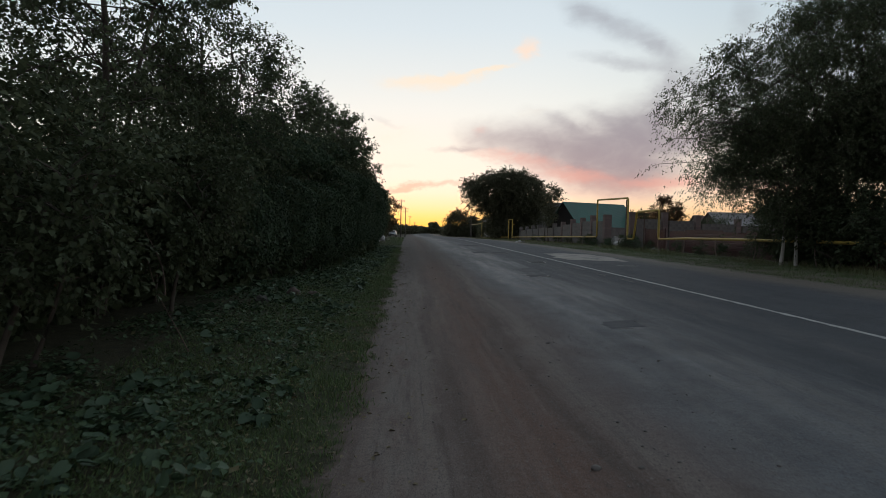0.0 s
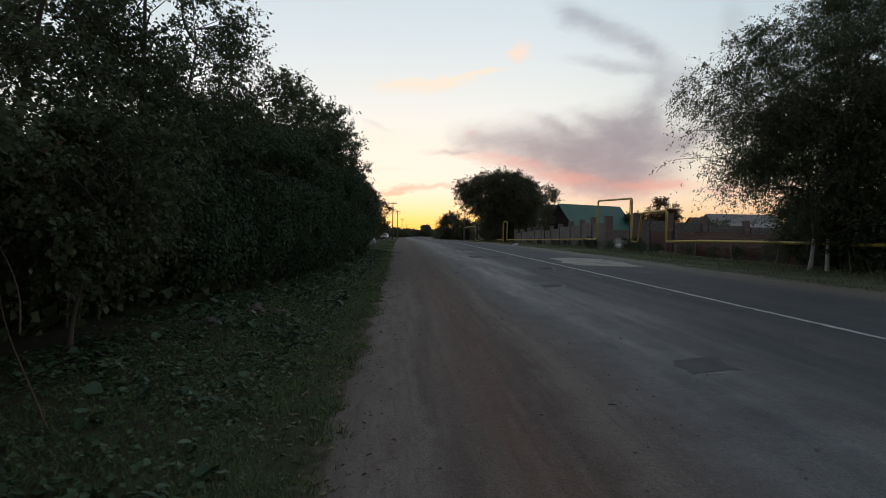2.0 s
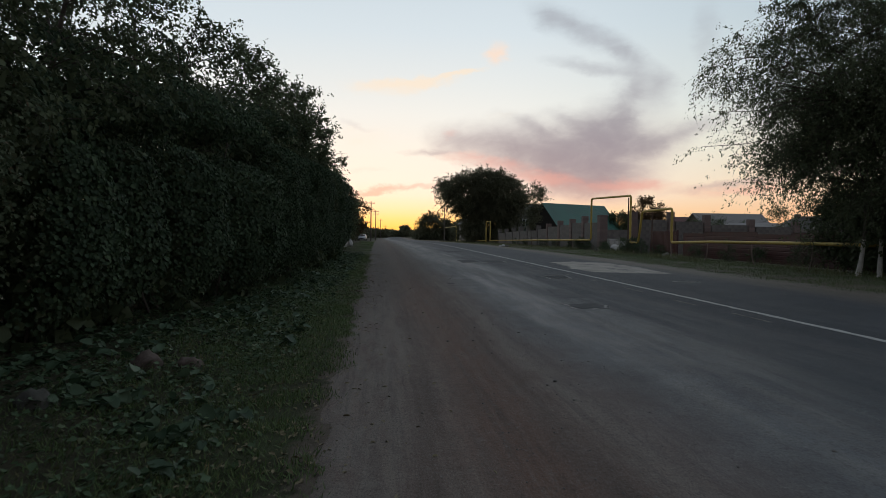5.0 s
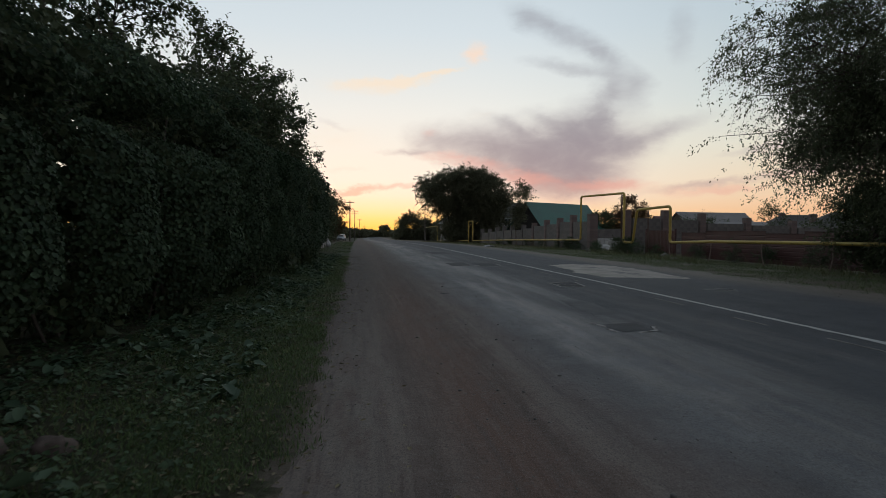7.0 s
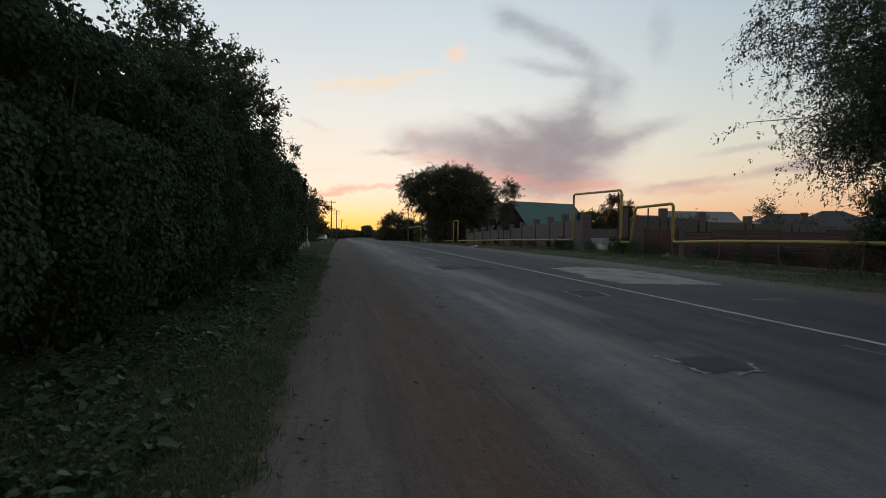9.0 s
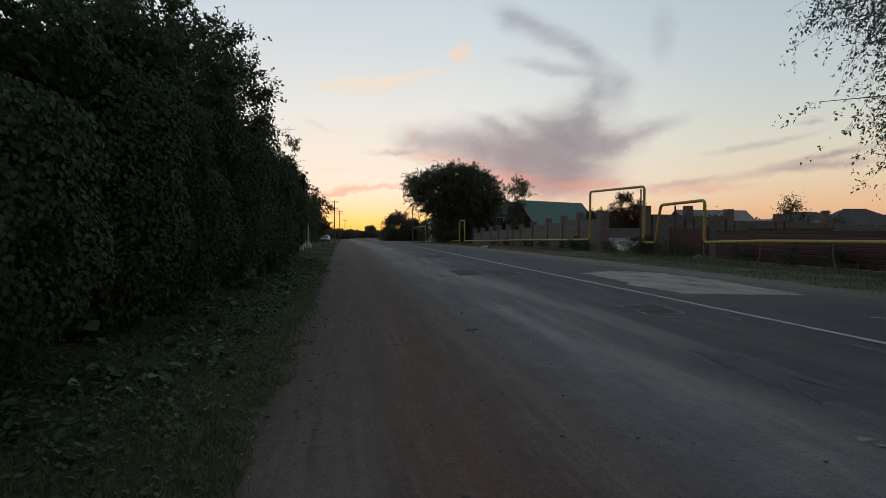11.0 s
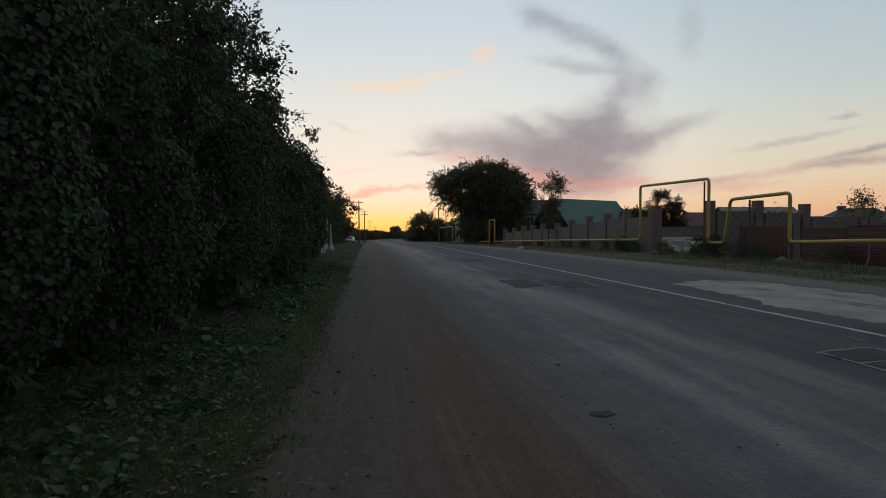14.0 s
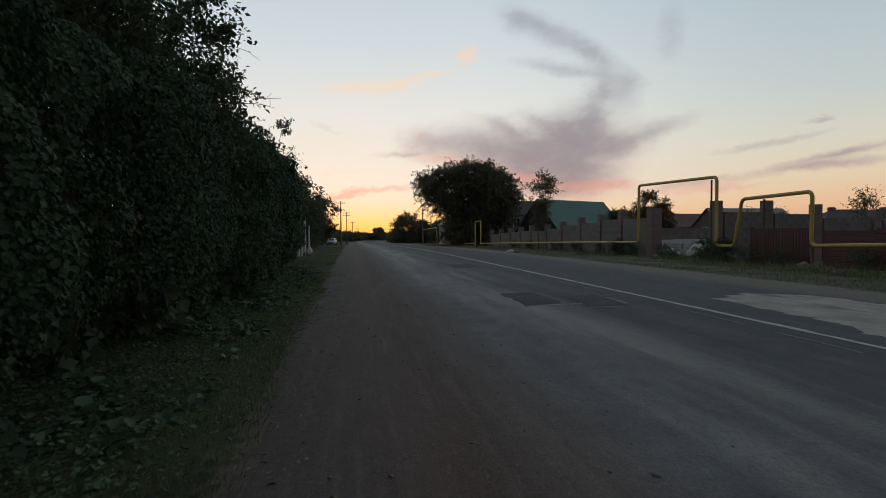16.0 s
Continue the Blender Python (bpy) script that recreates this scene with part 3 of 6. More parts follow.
def broad_leaves(c, tip, nrm, length, width, fold=0.1, droop=0.2):
    """Round heart-shaped leaves with a folded rib, for burdock."""
    tip = unit(tip)
    s = unit(np.cross(tip, nrm))
    n = np.cross(s, tip)
    L, W = np.asarray(length)[:, None], np.asarray(width)[:, None]
    rows = [c, c + L * tip - droop * L * n]
    for side in (1, -1):
        for t, w, up in ((-0.1, 0.3, 0.3), (0.18, 0.52, 0.9), (0.5, 0.5, 0.8), (0.82, 0.28, 0.1)):
            rows.append(c + t * L * tip + side * w * W * s + (fold * up * W - droop * L * max(t, 0) ** 2) * n)
    b = np.arange(len(c))[:, None] * 10
    f = np.concatenate([b + [[0, 2, 3, 4, 5, 1]], b + [[0, 1, 9, 8, 7, 6]]])
    return np.stack(rows, axis=1).reshape(-1, 3), f


def small_leaves(c, tip, nrm, length, width, fold=0.2):
    """Leaves of two folded triangles, for crowns and grass."""
    tip = unit(tip)
    s = unit(np.cross(tip, nrm))
    n = np.cross(s, tip)
    L, W = np.asarray(length)[:, None], np.asarray(width)[:, None]
    mid = c + 0.37 * L * tip + fold * W * n
    v = np.stack([c, mid + 0.5 * W * s, c + L * tip, mid - 0.5 * W * s], axis=1)
    b = np.arange(len(c))[:, None] * 4
    return v.reshape(-1, 3), np.concatenate([b + [[0, 1, 2]], b + [[0, 2, 3]]])


def bend(a, b, rng, k, p=6, sag=0.0):
    """Curved paths from a to b (T, 3), wandering by k of their length."""
    t = np.linspace(0, 1, p)[None, :, None]
    ln = np.linalg.norm(b - a, axis=1)[:, None, None]
    off = rng.normal(size=(len(a), 1, 3)) * k * ln
    off2 = rng.normal(size=(len(a), 1, 3)) * k * 0.5 * ln
    path = a[:, None] * (1 - t) + b[:, None] * t + off * np.sin(np.pi * t) + off2 * np.sin(2 * np.pi * t)
    path[..., 2] += sag * ln[..., 0] * np.sin(np.pi * t[..., 0])
    return path


def soft_noise(p, scale, seed=0):
    """Cheap smooth noise of points (N, 3), about -1 to 1."""
    r = np.random.default_rng(seed)
    out = np.zeros(len(p))
    for k in range(7):
        w = r.normal(size=3) * scale * (1 + 0.35 * k)
        out += np.sin(p @ w + r.uniform(0, 6.3)) / (1 + 0.3 * k)
    return out / 2.6


def grow(name, base, trunks, blobs, clumps, twigs, per, leaf, label, category="tree", mat=None, bark=None, seed=1, droop=0.3, twig_len=0.8, group="", shell=0.55, whitewash=0.0, narrow=0.45, bare=0.3):
    """A tree: trunks [(dx, dy, height, radius, lean x, lean y)], a crown of ellipsoids [(x, y, z, rx, ry, rz)] relative to the base,
    limbs to clumps in it, twigs in every clump, leaves along the twigs."""
    rng = np.random.default_rng(seed)
    mat, bark = mat or LEAF_TREE, bark or BARK
    root = thing(name, base, label, category, group)
    stems = []
    for i, (dx, dy, h, r, lx, ly) in enumerate(trunks):
        t = np.linspace(0, 1, 9)[:, None]
        wob = rng.normal(size=3) * [0.03, 0.03, 0] * h * np.sin(np.pi * t)
        path = np.array([dx, dy, -0.15]) + t * np.array([lx, ly, h + 0.15]) + wob
        rad = r * (1.25 * np.exp(-t[:, 0] * 14) * 0.5 + 1 - 0.72 * t[:, 0])
        stems.append((path, rad))
        v, f = tubes(path[None], rad[None], 9)
        trunk = part_np("trunk", v, f, bark, root, smooth=True)
        if whitewash:
            u = np.linspace(0, (whitewash + 0.15) / (h + 0.15), 5)
            low = np.stack([np.interp(u, t[:, 0], path[:, k]) for k in range(3)], -1)
            v, f = tubes(low[None], np.interp(u, t[:, 0], rad)[None] + 0.008, 9)
            part_np("whitewash", v, f, WHITEWASH, trunk, "whitewashed lower trunk", smooth=True)
    # clump centres, more of them near the crown's skin
    vol = np.array([b[3] * b[4] * b[5] for b in blobs]) ** 0.75
    pick = rng.choice(len(blobs), clumps, p=vol / vol.sum())
    d = unit(rng.normal(size=(clumps, 3)))
    rr = rng.uniform(0, 1, clumps) ** (1 / 3) * (1 - shell) + shell * rng.uniform(0.72, 1.03, clumps)
    B = np.array(blobs, float)[pick]
    cen = B[:, :3] + d * rr[:, None] * B[:, 3:]
    cen += rng.normal(size=cen.shape) * 0.06 * B[:, 3:]
    cen[:, 2] = np.maximum(cen[:, 2], 0.25)
    # main limbs, then a branch from the nearest of them to each clump
    k = min(26, max(4, clumps // 14))
    heads = cen[rng.choice(clumps, k, replace=False)]
    mid = np.mean(B[:, :3], axis=0)
    heads = mid + (heads - mid) * 0.72
    who = rng.integers(0, len(stems), k)
    roots = np.empty((k, 3))
    for i in range(k):
        path, rad = stems[who[i]]
        reach = np.linalg.norm(path[:, :2] - heads[i, :2], axis=1)
        roots[i] = path[max(2, int(np.argmin(np.abs(path[:, 2] - (heads[i, 2] - 0.75 * reach)))))]
    main = bend(roots, heads, rng, 0.08, 9, 0.05)
    r1 = 0.014 + 0.01 * np.linalg.norm(heads - roots, axis=1)
    mv, mf = tubes(main, r1[:, None] * np.linspace(1, 0.3, 9)[None], 6)
    nodes = np.concatenate([main[:, 3:].reshape(-1, 3)] + [p[4:] for p, _ in stems])
    gap = np.linalg.norm(nodes[None] - cen[:, None], axis=2) + 1.2 * np.maximum(nodes[None, :, 2] - cen[:, None, 2], 0)
    starts = nodes[np.argmin(gap, axis=1)]
    limb = bend(starts, cen, rng, 0.08, 7, 0.06)
    r0 = 0.006 + 0.006 * np.linalg.norm(cen - starts, axis=1) ** 0.8
    lv, lf = tubes(limb[:, ::2], r0[:, None] * np.linspace(1, 0.3, 4)[None], 4)
    lv, lf = join((mv, mf), (lv, lf))
    # twigs
    n = clumps * twigs
    at = rng.uniform(0.45, 1.0, n)
    ci = np.repeat(np.arange(clumps), twigs)
    idx = np.clip((at * 6).astype(int), 0, 5)
    fr = (at * 6 - idx)[:, None]
    a = limb[ci, idx] * (1 - fr) + limb[ci, idx + 1] * fr
    out = unit(cen - np.array(blobs[0][:3]))[ci]
    dirn = unit(rng.normal(size=(n, 3)) + 0.7 * out + [0, 0, 0.25])
    ln = twig_len * rng.uniform(0.45, 1.25, n)
    t = np.linspace(0, 1, 5)[None, :, None]
    path = a[:, None] + dirn[:, None] * ln[:, None, None] * t
    path[..., 2] -= (droop * ln)[:, None] * t[..., 0] ** 2 * rng.uniform(0.5, 1.5, n)[:, None]
    path += rng.normal(size=path.shape) * 0.03 * twig_len
    some = rng.uniform(size=n) < bare
    tv, tf = tubes(path[some][:, ::2], np.linspace(0.0055, 0.002, 3)[None].repeat(some.sum(), 0) * np.clip(leaf / 0.08, 0.7, 2.5), 3)
    v, f = join((lv, lf), (tv, tf))
    part_np("branchwork", v, f, bark, root, kind="stuff")
    # leaves
    m = n * per
    ti = np.repeat(np.arange(n), per)
    u = rng.uniform(0.1, 1.0, m) * 4
    k = np.clip(u.astype(int), 0, 3)
    fr = (u - k)[:, None]
    c = path[ti, k] * (1 - fr) + path[ti, k + 1] * fr
    c += rng.normal(size=c.shape) * 0.035 * twig_len
    tip = unit(rng.normal(size=(m, 3)) + dirn[ti] * 0.6 + [0, 0, -0.5 - droop])
    nrm = unit(rng.normal(size=(m, 3)) * 0.7 + [0, 0, 1])
    L = leaf * rng.uniform(0.6, 1.35, m)
    v, f = small_leaves(c, tip, nrm, L * 1.1, L * narrow * 1.25 * rng.uniform(0.8, 1.2, m))
    part_np("crown", v, f, mat, root, kind="stuff")
    return root


# ---- the lie of the land ----
def land(x, y):
    """Height of the ground: level along the walk, then falling away gently."""
    x, y = np.asarray(x, float), np.asarray(y, float)
    s = 14.0
    fall = s * np.log1p(np.exp(np.clip((np.minimum(y, 235) - 62) / s, -40, 40)))
    z = -0.0145 * fall
    z = z + np.interp(x, [-4, -3, -1.6, -0.7, 0.5, 1.9, 3, 4.5, 6.2, 9, 11, 13, 15, 18, 25], [0.05, 0, -0.09, -0.06, 0.02, 0.12, 0.17, 0.23, 0.25, 0.23, 0.18, 0.12, 0.14, 0.1, 0.05])
    return z


def sheet(name, xs, ys, lift, mat, label, category, rough=0.0, seed=0):
    X, Y = np.meshgrid(xs, ys)
    Z = land(X, Y) + lift(X, Y)
    P = np.stack([X, Y, Z], -1).reshape(-1, 3)
    if rough:
        P[:, 2] += rough * soft_noise(P * [1, 1, 0], 2.2, seed)
    i = np.arange(len(P)).reshape(len(ys), len(xs))
    f = np.stack([i[:-1, :-1], i[:-1, 1:], i[1:, 1:], i[1:, :-1]], -1).reshape(-1, 4)
    me = mesh_of(name, P, f, mat)
    me.polygons.foreach_set("use_smooth", np.ones(len(me.polygons), bool))
    return tagged(new(name, me), label, category, kind="structure")


xs_g = np.unique(np.concatenate([np.linspace(-1500, -40, 12), np.linspace(-40, -6, 12), np.linspace(-6, -1.0, 14), [-0.6, -0.31, -0.29, 0.5, 1.9, 3, 4.5, 6.2, 9, 11, 12.4], np.linspace(12.8, 24, 18), np.linspace(24, 90, 12), np.linspace(90, 1500, 12)]))
ys_g = np.unique(np.concatenate([np.linspace(-400, -12, 8), np.linspace(-12, 60, 90), np.linspace(60, 260, 60), np.linspace(260, 2500, 12)]))
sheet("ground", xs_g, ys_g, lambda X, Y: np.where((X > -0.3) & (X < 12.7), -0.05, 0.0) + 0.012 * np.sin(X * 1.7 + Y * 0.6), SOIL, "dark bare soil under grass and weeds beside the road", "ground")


def edge_left(y):
    y = np.asarray(y, float)
    p = np.stack([0 * y, y, 0 * y], -1).reshape(-1, 3)
    return (-0.5 + 0.1 * soft_noise(p, 1.6, 91) + 0.05 * soft_noise(p, 6.0, 92)).reshape(y.shape) - 0.006 * np.maximum(y - 25, 0)


def crown_lift(X, Y):
    rut = -0.03 * np.exp(-((X - 0.95) / 0.35) ** 2) - 0.02 * np.exp(-((X - 2.4) / 0.3) ** 2)
    return 0.012 + rut - 0.06 * np.clip((edge_left(Y) + 0.05 - X) / 0.12, 0, 1) - 0.05 * np.clip((X - 12.4) / 0.6, 0, 1)


xs_r = np.unique(np.concatenate([np.linspace(-0.95, 3, 40), np.linspace(3, 13.1, 36)]))
ys_r = np.unique(np.concatenate([np.linspace(-12, 45, 260), np.linspace(45, 120, 60), np.linspace(120, 420, 40)]))
sheet("road", xs_r, ys_r, crown_lift, ROAD, "worn grey asphalt road running out into brown trodden earth", "road", 0.002, 3)


def road_z(x, y):
    return float(land(x, y) + crown_lift(np.float64(x), np.float64(y)))


def ragged(name, pts, mat, label, lift, step=0.12, amp=0.05, seed=0, category="road patch"):
    """A thin patch on the road with a ragged edge round the corners pts."""
    rng = np.random.default_rng(seed)
    out = []
    for (x0, y0), (x1, y1) in zip(pts, pts[1:] + pts[:1]):
        n = max(2, int(math.hypot(x1 - x0, y1 - y0) / (step * 0.5)))
        for k in range(n):
            f = k / n
            slow = rng.normal(size=2) * amp * 0.7 if k % 4 == 0 else slow * 0.8
            out.append((x0 + (x1 - x0) * f + slow[0] + rng.normal() * amp * 0.3, y0 + (y1 - y0) * f + slow[1] + rng.normal() * amp * 0.3))
    cx, cy = np.mean([p[0] for p in out]), np.mean([p[1] for p in out])
    rings = (1.0, 0.8, 0.4)
    bm = bmesh.new()
    rows = []
    for r in rings:
        rows.append([bm.verts.new((cx + (px - cx) * r, cy + (py - cy) * r, road_z(cx + (px - cx) * r, cy + (py - cy) * r) + lift * (1 if r < 1 else 0.2))) for px, py in out])
    n = len(out)
    for a, b in zip(rows, rows[1:]):
        for i in range(n):
            bm.faces.new((a[i], a[(i + 1) % n], b[(i + 1) % n], b[i]))
    bm.faces.new(rows[-1])
    me = bpy.data.meshes.new(name)
    bm.to_mesh(me)
    bm.free()
    me.materials.append(mat)
    return tagged(new(name, me), label, category, kind="structure")


# centre line, worn
bm = bmesh.new()
rng = np.random.default_rng(5)
prev = None
for y in np.concatenate([np.arange(-12, 70, 0.25), np.arange(70, 200, 2.0)]):
    w = 0.055 + rng.normal() * 0.008
    c = 6.15 + 0.05 * math.sin(y * 0.11) + rng.normal() * 0.008
    row = [bm.verts.new((c + s * w, y, road_z(c, y) + 0.006)) for s in (-1, 1)]
    if prev:
        bm.faces.new((prev[0], prev[1], row[1], row[0]))
    prev = row
me = bpy.data.meshes.new("centre_line")
bm.to_mesh(me)
bm.free()
me.materials.append(PAINT)
tagged(new("centre_line", me), "worn white painted line along the asphalt", "road marking", kind="structure")

# scraps of an older line beside it
rng = np.random.default_rng(6)
y = 15.0
while y < 37:
    ln = rng.uniform(0.3, 1.6)
    x = 5.72 + 0.02 * rng.normal()
    ragged("old_line", [(x, y), (x + 0.05, y), (x + 0.05, y + ln), (x, y + ln)], DUST, "scrap of an older worn painted line", 0.006, 0.2, 0.012, int(y * 10), "road marking")
    y += ln + rng.uniform(0.3, 2.2)

ragged("repair_patch", [(6.9, 25.5), (9.5, 25.3), (10.0, 29.0), (9.9, 32.0), (8.6, 32.5), (7.4, 31.7), (7.1, 28.6)], PATCH_PALE, "pale concrete repair patch in grey asphalt", 0.008, 0.3, 0.16, 1)
ragged("repair_patch", [(2.9, 8.35), (3.42, 8.45), (3.55, 9.1), (2.95, 8.95)], PATCH_FAINT, "dark bitumen patch in grey asphalt", 0.008, 0.1, 0.035, 2)
ragged("repair_patch", [(3.5, 16.9), (3.98, 16.92), (4.08, 17.62), (3.46, 17.6)], PATCH_MID, "dark bitumen patch with a crumbled pale rim", 0.008, 0.1, 0.03, 4)
ragged("repair_patch", [(3.72, 18.5), (4.18, 18.45), (4.3, 20.2), (3.85, 20.6)], PATCH_FAINT, "dark bitumen patch in grey asphalt", 0.008, 0.15, 0.06, 14)
ragged("repair_patch", [(4.8, 22.95), (5.3, 22.95), (5.36, 23.4), (4.8, 23.4)], PATCH_DARK, "dark bitumen patch with a crumbled pale rim", 0.008, 0.1, 0.03, 7)
ragged("repair_patch", [(4.82, 23.5), (5.42, 23.5), (5.46, 24.0), (4.8, 23.9)], PATCH_DARK, "dark bitumen patch with a crumbled pale rim", 0.008, 0.1, 0.03, 8)
ragged("repair_patch", [(3.5, 31.6), (4.25, 31.6), (4.3, 33.8), (3.5, 33.8)], PATCH_DARK, "dark bitumen patch in grey asphalt", 0.008, 0.2, 0.06, 9)
ragged("repair_patch", [(4.5, 31.0), (5.25, 31.0), (5.3, 32.9), (4.55, 32.9)], PATCH_DARK, "dark bitumen patch in grey asphalt", 0.008, 0.2, 0.06, 10)
ragged("repair_patch", [(4.2, 43.0), (5.2, 43.0), (5.2, 45.5), (4.2, 45.5)], PATCH_DARK, "dark bitumen patch in grey asphalt", 0.008, 0.25, 0.08, 12)
# flat patch, not sunk: the hole's shade is put into its black colour
ragged("pothole", [(1.8, 22.6), (1.9, 22.53), (2.02, 22.6), (2.0, 22.7), (1.92, 22.66), (1.84, 22.7)], RUBBER_HOLE_SHADE, "flat black patch for a small shaded pothole at the asphalt edge", 0.008, 0.06, 0.012, 11)


def rim(a, b, w, seed):
    """A strip of pale crumbs from a to b along a patch's edge."""
    d = Vector((b[0] - a[0], b[1] - a[1])).normalized() * w
    ragged("patch_rim", [(a[0] - d.y / 2, a[1] + d.x / 2), (b[0] - d.y / 2, b[1] + d.x / 2), (b[0] + d.y / 2, b[1] - d.x / 2), (a[0] + d.y / 2, a[1] - d.x / 2)], PATCH_RIM, "pale crumbled rim along a bitumen patch", 0.009, 0.05, w * 0.32, seed)


for i, (a, b, w) in enumerate((((3.72, 16.84), (4.04, 16.9), 0.07), ((4.0, 16.95), (4.1, 17.2), 0.05), ((3.46, 16.95), (3.44, 17.2), 0.05), ((3.5, 17.4), (3.42, 17.62), 0.06), ((3.35, 17.7), (3.45, 17.75), 0.06), ((7.9, 22.15), (8.5, 21.7), 0.06), ((8.3, 22.3), (8.7, 22.1), 0.04), ((3.0, 8.3), (3.25, 8.35), 0.025),
                               ((4.78, 22.9), (5.34, 22.92), 0.034), ((5.36, 22.95), (5.5, 24.05), 0.03), ((4.76, 22.95), (4.76, 23.95), 0.032), ((4.8, 23.45), (5.4, 23.45), 0.036), ((4.8, 23.97), (5.48, 24.07), 0.036),
                               ((4.3, 31.5), (4.5, 31.4), 0.08), ((3.45, 31.55), (4.1, 31.5), 0.05), ((4.45, 30.92), (5.1, 30.92), 0.03), ((5.3, 31.3), (5.34, 32.3), 0.035))):
    rim(a, b, w, 200 + i)


# ---- right-hand side: gas pipe ----
def pipe_z(y):
    return 0.9 + float(land(0.5, y)) - 0.008 * max(y - 56, 0)


def gas_pipe():
    root = thing("gas_pipe", (17.7, 45.0, 0.0), "yellow painted overground gas pipe with two tall arches", "gas pipe")
    X, Y = 0.0, -45.0

    def run(pts, r, name="pipe", label=""):
        """A tube through corners, with rounded bends."""
        path = [np.array(pts[0], float)]
        for a, b, c in zip(pts, pts[1:], pts[2:]):
            a, b, c = (np.array(q, float) for q in (a, b, c))
            ra = 0.26
            p, q = b + (a - b) / np.linalg.norm(a - b) * ra, b + (c - b) / np.linalg.norm(c - b) * ra
            for t in np.linspace(0, 1, 7):
                path.append(p * (1 - t) ** 2 + b * 2 * t * (1 - t) + q * t * t)
        path.append(np.array(pts[-1], float))
        path = np.array(path) + [0, Y, 0]
        # tubes() needs a steady frame: turn the ring with the path
        v, f = [], []
        sides = 14
        for i, p in enumerate(path):
            d = path[min(i + 1, len(path) - 1)] - path[max(i - 1, 0)]
            d = d / np.linalg.norm(d)
            u = np.array([1.0, 0, 0]) - d * d[0]
            u /= np.linalg.norm(u)
            w = np.cross(d, u)
            for k in range(sides):
                a = 2 * math.pi * k / sides
                v.append(p + r * (u * math.cos(a) + w * math.sin(a)))
        for i in range(len(path) - 1):
            for k in range(sides):
                k2 = (k + 1) % sides
                f.append((i * sides + k, i * sides + k2, (i + 1) * sides + k2, (i + 1) * sides + k))
        return part_np(name, v, f, YELLOW, root, label, smooth=True)

    run([(0, -5, 1.3), (0, 20, 1.26), (0, 32, 1.17), (0, 37.2, 1.1), (0, 41.45, 0.97), (0, 41.45, 3.05), (0, 45.6, 2.98), (0, 46.15, 0.84), (0, 47.5, 0.84), (0, 47.5, 4.16), (0, 55.4, 4.34), (0, 55.4, 0.88), (-0.05, 75, pipe_z(75)), (-0.6, 96.5, pipe_z(96) - 0.05)], 0.078)
    run([(-0.6, 96.5, pipe_z(96) - 0.05), (-0.6, 98.2, pipe_z(98) - 0.1), (-0.6, 98.2, 2.95), (-0.6, 101.8, 2.95), (-0.6, 101.8, -0.4)], 0.085, "far_arch")
    run([(-0.6, 101.8, -0.05), (-0.6, 139, pipe_z(140)), (-0.6, 140, 2.4), (-0.6, 164, 2.1), (-0.6, 164.5, -1.6)], 0.085, "far_pipe")
    # posts below
    for y in (5, 10, 15, 20, 25, 29.5, 33.5, 37.4, 41.45, 46.9, 60, 65, 70, 75, 81, 87, 93, 100, 108, 116):
        z0, z1 = float(land(18.2, y)) - 0.1, float(np.interp(y, [20, 32, 37.2, 41.45, 46.15, 47.5, 56], [1.26, 1.17, 1.1, 0.97, 0.84, 0.84, 0.88])) - 0.07 if y < 56 else pipe_z(y) - 0.08
        dx, tilt = (-0.02 if y < 80 else -0.4), 0.09 * math.sin(y * 2.3)
        v, f = tubes(np.array([[(dx + tilt, y - 45 - tilt, z0), (dx, y - 45, (z0 + z1) / 2), (dx, y - 45 + 0.4 * tilt, z1 + 0.02)]]), np.array([[0.03, 0.028, 0.026]]), 7)
        part_np("support_post", v, f, POST_PALE, root, "thin weathered steel post", smooth=True)
    for y, z1 in ((48.0, 4.05), (44.2, 2.9)):
        bm = bmesh.new()
        bmesh.ops.create_cone(bm, cap_ends=True, segments=8, radius1=0.045, radius2=0.045, depth=z1, matrix=Matrix.Translation((0.05, y - 45, z1 / 2)))
        part("arch_prop", bm, POST_RUST, root, "thin rusty prop under the arch")
    return root


gas_pipe()


# ---- red sheet fence and gate ----
def corrugated(bm, y0, y1, z0, z1, pitch=0.2, deep=0.009):
    """A ribbed sheet standing in the plane x = 0."""
    ys, n = [], int((y1 - y0) / pitch)
    for k in range(n):
        for f, d in ((0, 0), (0.25, 0), (0.35, -deep), (0.85, -deep)):
            ys.append((y0 + (k + f) * (y1 - y0) / n, d))
    ys.append((y1, 0))
    rows = [[bm.verts.new((d + o, y, z)) for y, d in ys] for z, o in ((z0, 0), (z1, 0), (z1, 0.012), (z0, 0.012))]
    for a, b in zip(rows, rows[1:] + rows[:1]):
        for i in range(len(ys) - 1):
            bm.faces.new((a[i], a[i + 1], b[i + 1], b[i]))
    bmesh.ops.recalc_face_normals(bm, faces=bm.faces)
    return bm


